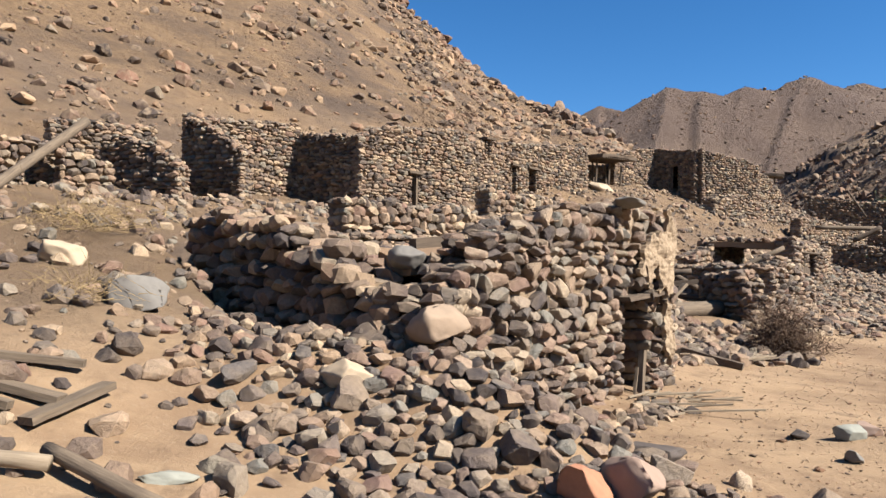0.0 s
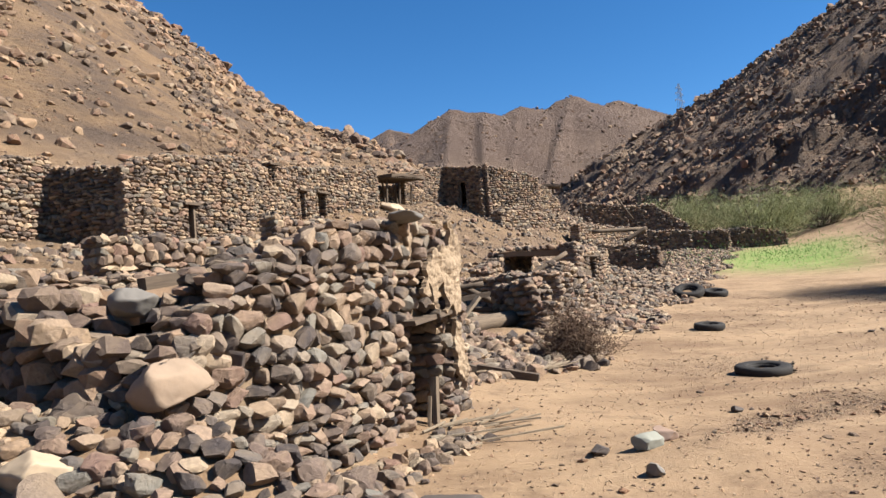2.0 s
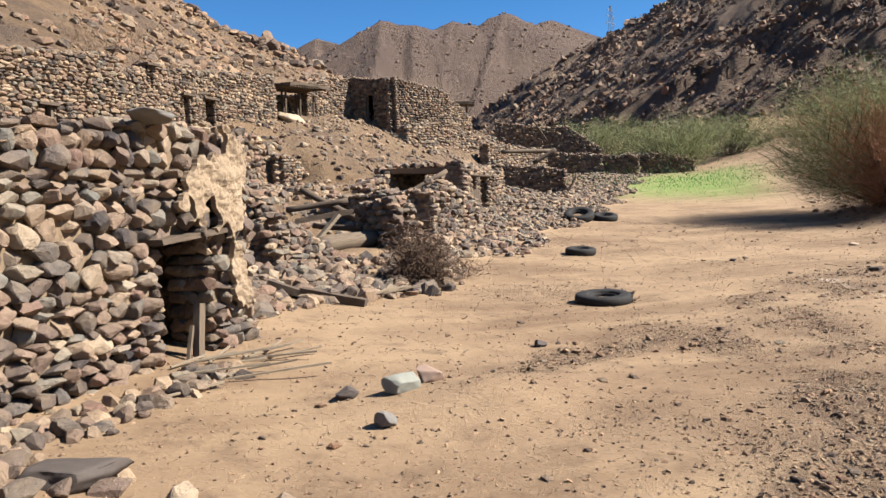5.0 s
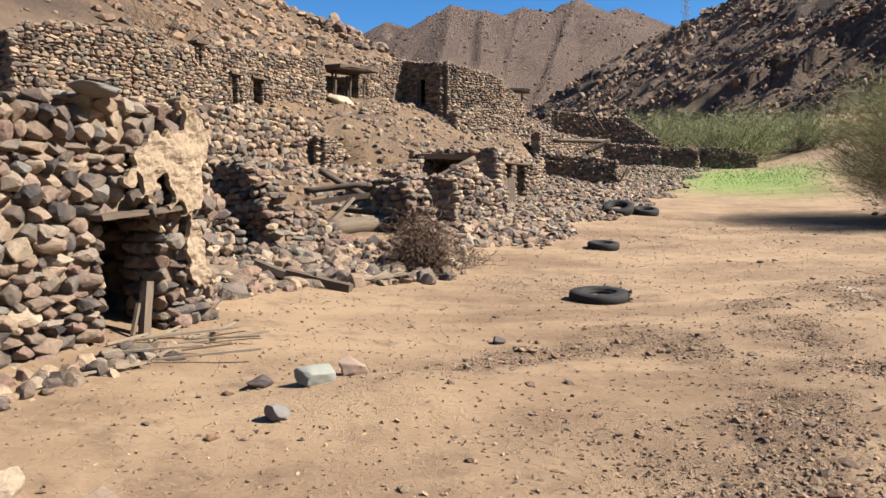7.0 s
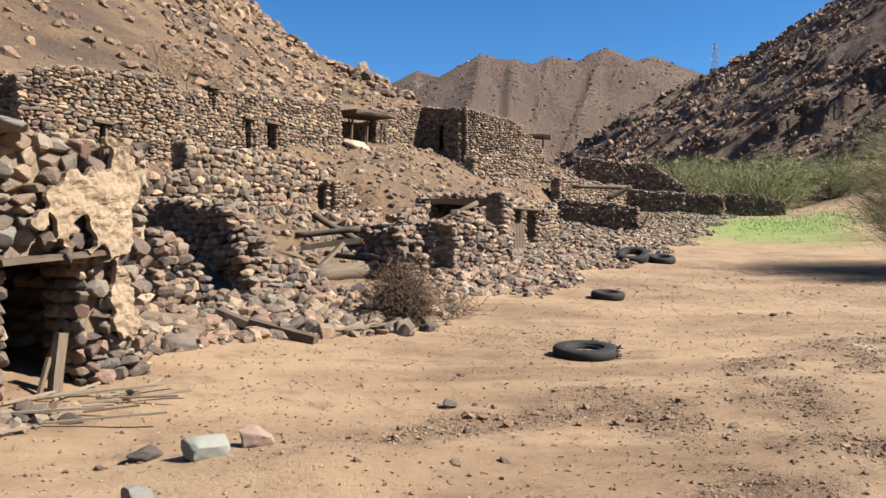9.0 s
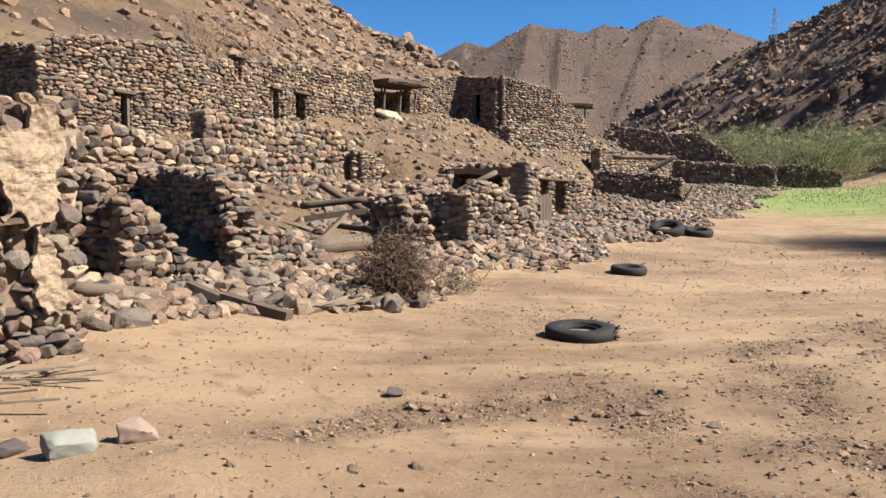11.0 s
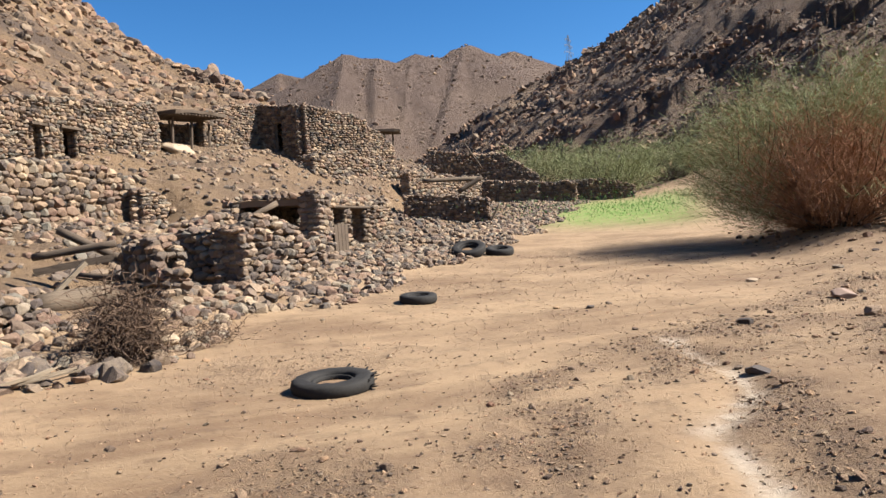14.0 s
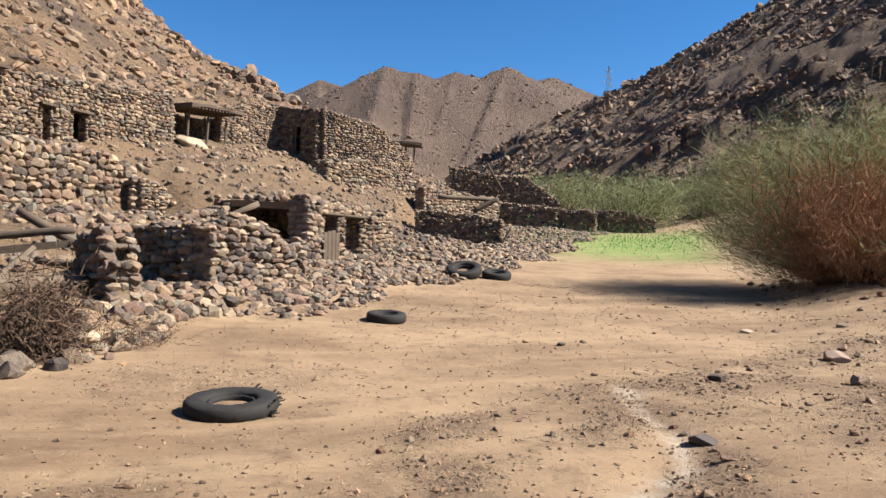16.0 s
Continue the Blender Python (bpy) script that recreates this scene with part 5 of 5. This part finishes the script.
plaster_patch("plaster_end", "pale mud plaster on the end of the hut", (3.02, 9.93), (2.2, 10.6), 0.0, 2.4, 0.06, 3)


# ---- tyres ----
def torus_bm(R, r, width, seg=48, ring=14, tread=True):
    """A tyre lying flat: squared tread, rounded shoulders, hollow beads."""
    prof = []
    for k in range(ring):
        a = 2 * math.pi * k / ring
        c, s_ = math.cos(a), math.sin(a)
        prof.append((R - r + r * math.copysign(abs(c) ** 0.6, c), width / 2 * math.copysign(abs(s_) ** 0.6, s_)))
    bm = bmesh.new()
    rows = []
    for i in range(seg):
        a = 2 * math.pi * i / seg
        row = []
        for k, (q, z) in enumerate(prof):
            lug = 0.012 if tread and i % 2 and q > R - 0.3 * r else 0
            row.append(bm.verts.new(((q + lug) * math.cos(a), (q + lug) * math.sin(a), z + 0.012 * noise.noise(Vector((math.cos(a) * 3, math.sin(a) * 3, k))))))
        rows.append(row)
    for i in range(seg):
        for k in range(ring):
            bm.faces.new((rows[i][k], rows[(i + 1) % seg][k], rows[(i + 1) % seg][(k + 1) % ring], rows[i][(k + 1) % ring]))
    bmesh.ops.recalc_face_normals(bm, faces=bm.faces)
    return bm


def disc_bm(R, z, seed):
    bm = bmesh.new()
    c = bm.verts.new((0, 0, z + 0.03))
    ring = [bm.verts.new((R * math.cos(2 * math.pi * k / 20), R * math.sin(2 * math.pi * k / 20), z + 0.02 * noise.noise(Vector((k, seed, 0))))) for k in range(20)]
    for k in range(20):
        bm.faces.new((c, ring[k], ring[(k + 1) % 20]))
    return bm


def tyre(label, x, y, z, R, width, tilt, rz, shreds=0, sand=True):
    t = new("tyre")
    t.matrix_basis = pose(x, y, z, tilt, 0, rz)
    tagged(t, label, "tyre", "discarded tyres")
    carcass = part("carcass", torus_bm(R, R * 0.235, width), M_RUBBER, t, smooth=True)
    part("bead", torus_bm(R * 0.52, 0.015, width * 0.5, 40, 8, False), M_RUBBER, carcass, smooth=True)
    if sand:
        part("sand_fill", disc_bm(R * 0.66, -width * 0.15, x), M_EARTH, t, "drifted sand inside the tyre")
    rg = random.Random(int(x * 10))
    for k in range(shreds):
        a = rg.uniform(-0.6, 1.5)
        part("shred", beam_bm(rg.uniform(0.05, 0.13), 0.022, 0.008, k), M_RUBBER, t, "torn strip of rubber").matrix_basis = pose(R * 0.93 * math.cos(a), R * 0.93 * math.sin(a), rg.uniform(-width * 0.4, width * 0.4), 0, rg.uniform(-30, 15), math.degrees(a) + rg.uniform(-70, 70))


tyre("worn black tyre with torn shreds lying flat on sand", 8.23, 11.45, ground_at(8.23, 11.45) + 0.07, 0.42, 0.15, 4, -15, 34)
tyre("old dusty tyre lying flat on the track", 11.35, 17.55, ground_at(11.35, 17.55) + 0.08, 0.36, 0.17, 6, 0)
tyre("large sand-filled tyre tilted against the rubble", 16.1, 25.9, 0.93, 0.55, 0.28, 22, -30)
tyre("old tyre half under the rubble", 17.2, 25.9, 0.80, 0.46, 0.24, 12, -10, 0, False)


# ---- plants ----
def spikes(name, rows, material):
    """Thin three-sided tapering twigs as one mesh. rows: foot, tip, thickness."""
    P = np.array([[*a, *b, w] for a, b, w in rows])
    a, b, w = P[:, :3], P[:, 3:6], P[:, 6:]
    ax = b - a
    ax = ax / np.maximum(np.linalg.norm(ax, axis=1, keepdims=True), 1e-6)
    side = np.cross(ax, np.where(np.abs(ax[:, 2:]) > 0.9, [[1.0, 0, 0]], [[0, 0, 1.0]]))
    side = side / np.linalg.norm(side, axis=1, keepdims=True)
    other = np.cross(ax, side)
    v = np.stack([a + w * side, a + w * (-0.5 * side + 0.87 * other), a + w * (-0.5 * side - 0.87 * other), b], 1).reshape(-1, 3)
    f = (np.array([[0, 1, 3], [1, 2, 3], [2, 0, 3]])[None] + 4 * np.arange(len(P))[:, None, None]).reshape(-1, 3)
    return mesh_from(name, v, f, material)


def broom_bush(label, x, y, rx, ry, h, stems, green, rust, seed, lean=(0, 0), wide=1.0):
    """A desert broom: many bare stems fanning from the base, rust-coloured inside, with a haze of fine green twigs outside."""
    rg = random.Random(seed)
    z = ground_at(x, y)
    b = thing("broom_bush", label, "bush", x, y, z, 0, "broom bushes")
    trunk, red, leaf = [], [], []
    for k in range(stems):
        a, out = rg.uniform(0, 2 * math.pi), rg.random() ** 0.5
        lobe = 1 + 0.30 * noise.noise(Vector((2.2 * math.cos(a), 2.2 * math.sin(a), seed * 3.7)))
        low = 0.5 if out > 0.75 and rg.random() < 0.3 else 1.0
        rise = (1.0 - 0.36 * out ** 2.6) * rg.uniform(0.66, 1.0) * (0.9 + 0.22 * noise.noise(Vector((1.6 * math.cos(a) * out + 5, 1.6 * math.sin(a) * out, seed))))
        tip = Vector((rx * out * lobe * math.cos(a) + lean[0], ry * out * lobe * math.sin(a) + lean[1], h * rise * low))
        foot = Vector((rx * 0.20 * math.cos(a) * rg.random(), ry * 0.20 * math.sin(a) * rg.random(), -0.05))
        prev = foot
        n = 5
        for i in range(1, n + 1):
            t = i / n
            p = foot.lerp(tip, t) + Vector((0, 0, 0.16 * h * math.sin(math.pi * t) * (0.6 - out))) + 0.10 * h * t * Vector((rg.gauss(0, 0.5), rg.gauss(0, 0.5), rg.gauss(0, 0.3)))
            (trunk if k % 9 == 0 or not rust else red).append((prev, prev + (p - prev) * 1.15, (0.035 if k % 9 == 0 else 0.011) * (1.15 - t * 0.8) * wide))
            bare_side = math.cos(a + 2.15) > 0.72
            core = rust and p.z < (0.58 if bare_side else 0.5) * h and math.hypot((p.x - lean[0]) / rx, (p.y - lean[1]) / ry) < (1.0 if bare_side else 0.42)
            if i >= 2 and rust:
                for q in range(rust if core else 1):
                    c = prev.lerp(p, rg.random()) + Vector((rg.gauss(0, 0.03), rg.gauss(0, 0.03), rg.gauss(0, 0.03))) * h
                    dv = Vector((rg.gauss(0, 0.45), rg.gauss(0, 0.45), rg.uniform(0.0, 1.0))) * h * rg.uniform(0.05, 0.13)
                    red.append((c, c + dv, rg.uniform(0.005, 0.009) * wide))
            if t > 0.45 and not core:
                for q in range(green):
                    c = prev.lerp(p, rg.random()) + Vector((rg.gauss(0, 0.05), rg.gauss(0, 0.05), rg.gauss(0, 0.04))) * h
                    dv = Vector((0.5 * math.cos(a) * out + rg.gauss(0, 0.5), 0.5 * math.sin(a) * out + rg.gauss(0, 0.5), rg.uniform(-0.3, 0.9))) * h * rg.uniform(0.05, 0.13)
                    leaf.append((c, c + dv, rg.uniform(0.004, 0.008) * wide))
            prev = p
    for nm, rows, mat, lab in (("trunk", trunk, M_BARK, "grey woody stems"), ("inner_growth", red, M_TWIG_RED, "rust-brown bare twigs"), ("crown", leaf, M_LEAF, "haze of fine grey-green twigs")):
        if rows:
            ob = new(nm, spikes(nm, rows, mat))
            ob.parent = b
            tagged(ob, lab)
    return b


broom_bush("wide broom bush with a rust-brown heart and green outer twigs", 26.9, 21.4, 5.8, 5.2, 6.0, 820, 17, 12, 1, (0.2, 0.0), 1.1)
broom_bush("grey-green broom bush beyond the ruins", *polar(30.0, 74), 6.0, 6.0, 5.6, 260, 14, 0, 2, wide=2.0)
broom_bush("grey-green broom bush beyond the green patch", *polar(35.2, 66), 5.2, 5.2, 5.6, 240, 14, 0, 3, wide=2.4)
broom_bush("broom bush at the foot of the mountain", *polar(39.5, 72), 5.0, 5.0, 4.6, 200, 14, 0, 4, wide=2.0)


def dead_brush(label, x, y, R, h, n, seed, material, w=0.006, name="dead_brush", curl=0.9):
    rg = random.Random(seed)
    z = ground_at(x, y)
    rows = []
    for k in range(n):
        p = Vector((rg.gauss(0, R * 0.42), rg.gauss(0, R * 0.35), abs(rg.gauss(0, h * 0.38)) + 0.02))
        v = Vector((rg.gauss(0, 1), rg.gauss(0, 1), rg.gauss(0.3, 0.8))).normalized()
        for i in range(4):
            q = p + v * rg.uniform(0.08, 0.2) * (R + h) * 0.6
            q.z = max(q.z, 0.0)
            rows.append((p, q + (q - p) * 0.1, w * (1.3 - 0.25 * i)))
            v = (v + curl * Vector((rg.gauss(0, 0.6), rg.gauss(0, 0.6), rg.gauss(-0.1, 0.5)))).normalized()
            p = q
    ob = new(name, spikes(name, rows, material))
    ob.location = (x, y, z)
    return tagged(ob, label, "brush")


dead_brush("tangled heap of dead brown brush below the rubble", 6.2, 14.15, 0.52, 0.95, 1500, 3, M_TWIG, 0.009)
dead_brush("low grey brush beside the rubble", 7.2, 15.0, 0.6, 0.4, 220, 4, M_TWIG)
dead_brush("tuft of straw-coloured dry grass on the slope", -4.3, 9.2, 0.9, 0.35, 260, 5, M_STRAW, 0.005, "dry_grass", 0.3)
dead_brush("tuft of straw-coloured dry grass on the slope", -3.2, 6.9, 0.6, 0.3, 120, 6, M_STRAW, 0.004, "dry_grass", 0.3)


def bare_tree(label, x, y, h, seed):
    rg = random.Random(seed)
    t = thing("bare_tree", label, "tree", x, y, ground_at(x, y))
    limb, fine = [], []

    def grow(p, v, L, w, depth):
        q = p + v * L
        (limb if depth < 2 else fine).append((p, q + v * L * 0.2, w))
        if depth < 5:
            for k in range(3 if depth < 4 else 2):
                grow(q, (v + Vector((rg.gauss(0, 0.55), rg.gauss(0, 0.55), rg.gauss(0.05, 0.3)))).normalized(), L * rg.uniform(0.6, 0.85), w * 0.62, depth + 1)

    for k in range(4):
        grow(Vector((0, 0, 0)), Vector((rg.gauss(0, 0.6), rg.gauss(0, 0.6), 0.8)).normalized(), h * 0.3, 0.06, 0)
    for nm, rows in (("trunk", limb), ("crown", fine)):
        ob = new(nm, spikes(nm, rows, M_TWIG))
        ob.parent = t
    return t


bare_tree("leafless brown thorn tree behind the upper houses", *on(23.3, 23.2), 3.4, 2)
grass_rows = []
for k in range(2600):
    gx, gy = 34.5 + rng.gauss(0, 4.5), 43.5 + rng.gauss(0, 4.5)
    gz = ground_at(gx, gy) if k % 6 == 0 else gz
    grass_rows.append(((gx, gy, gz - 0.02), (gx + rng.gauss(0, 0.06), gy + rng.gauss(0, 0.06), gz + rng.uniform(0.05, 0.16)), 0.02))
tagged(new("grass", spikes("grass", grass_rows, M_GRASS)), "bright green young grass on the wadi floor", "grass", kind="stuff")


# ---- far steelwork ----
def pylon():
    x, y = polar(32.3, 292)
    z = ground_at(x, y) - 1.0
    p = thing("power_pylon", "steel lattice power pylon on the ridge", "pylon", x, y, z, 30)
    H = 1.5 + 292 * math.tan(radians(13.9)) - z
    for sx in (-1, 1):
        for sy in (-1, 1):
            part("leg", beam_bm(1.0, 0.12, 0.12, 1), M_STEEL, p).matrix_basis = Matrix.Translation((sx * 1.3, sy * 1.3, 0)) @ Vector((-sx * 1.1, -sy * 1.1, H)).to_track_quat("X", "Z").to_matrix().to_4x4() @ Matrix.Diagonal((H * 1.01, 1, 1, 1))
    for k in range(6):
        z0, z1 = H * k / 6, H * (k + 1) / 6
        w0, w1 = 1.3 - 1.1 * k / 6, 1.3 - 1.1 * (k + 1) / 6
        for s0 in (-1, 1):
            a, b = Vector((s0 * w0, -w0, z0)), Vector((-s0 * w1, -w1, z1))
            part("brace", beam_bm(1.0, 0.07, 0.07, k), M_STEEL, p).matrix_basis = Matrix.Translation(a) @ (b - a).to_track_quat("X", "Z").to_matrix().to_4x4() @ Matrix.Diagonal(((b - a).length, 1, 1, 1))
    for zz, w in ((0.66, 3.4), (0.80, 2.8), (0.92, 2.2)):
        arm = part("cross_arm", box_bm(2 * w, 0.14, 0.16, (0, 0, H * zz)), M_STEEL, p)
        for sx in (-1, 1):
            part("insulator", box_bm(0.16, 0.16, 0.8, (sx * (w - 0.1), 0, H * zz - 0.5)), M_STEEL, arm)


def guard_rail():
    g = thing("guard_rail", "dark steel guard rail along the far road", "guard rail", *polar(50, 84), 0)
    base = g.matrix_basis.inverted()
    for k in range(26):
        a = 40.5 + k
        (x, y), (x2, y2) = polar(a, 84), polar(a + 1, 84)
        z, z2 = ground_at(x, y), ground_at(x2, y2)
        p, q = Vector((x, y, z + 0.65)), Vector((x2, y2, z2 + 0.65))
        ob = part("rail", box_bm(1.0, 0.06, 0.34, (0.5, 0, 0)), M_RUST, g)
        ob.matrix_basis = base @ (Matrix.Translation(p) @ (q - p).to_track_quat("X", "Z").to_matrix().to_4x4() @ Matrix.Diagonal(((q - p).length, 1, 1, 1)))
        ob = part("post", box_bm(0.1, 0.1, 0.9, (0, 0, 0.3)), M_RUST, g)
        ob.matrix_basis = base @ Matrix.Translation((x, y, z))


def road_sign():
    x, y = polar(36.0, 88)
    z = ground_at(x, y)
    s = thing("road_sign", "round white road sign on a post", "sign", x, y, z, -36)
    part("post", box_bm(0.09, 0.09, 2.6, (0, 0, 1.3)), M_STEEL, s)
    bm = bmesh.new()
    bmesh.ops.create_cone(bm, cap_ends=True, segments=20, radius1=0.42, radius2=0.42, depth=0.05, matrix=pose(0, -0.08, 2.75, 90, 0, 0))
    part("disc", bm, M_WHITE, s, "white round plate")


pylon()
guard_rail()
road_sign()
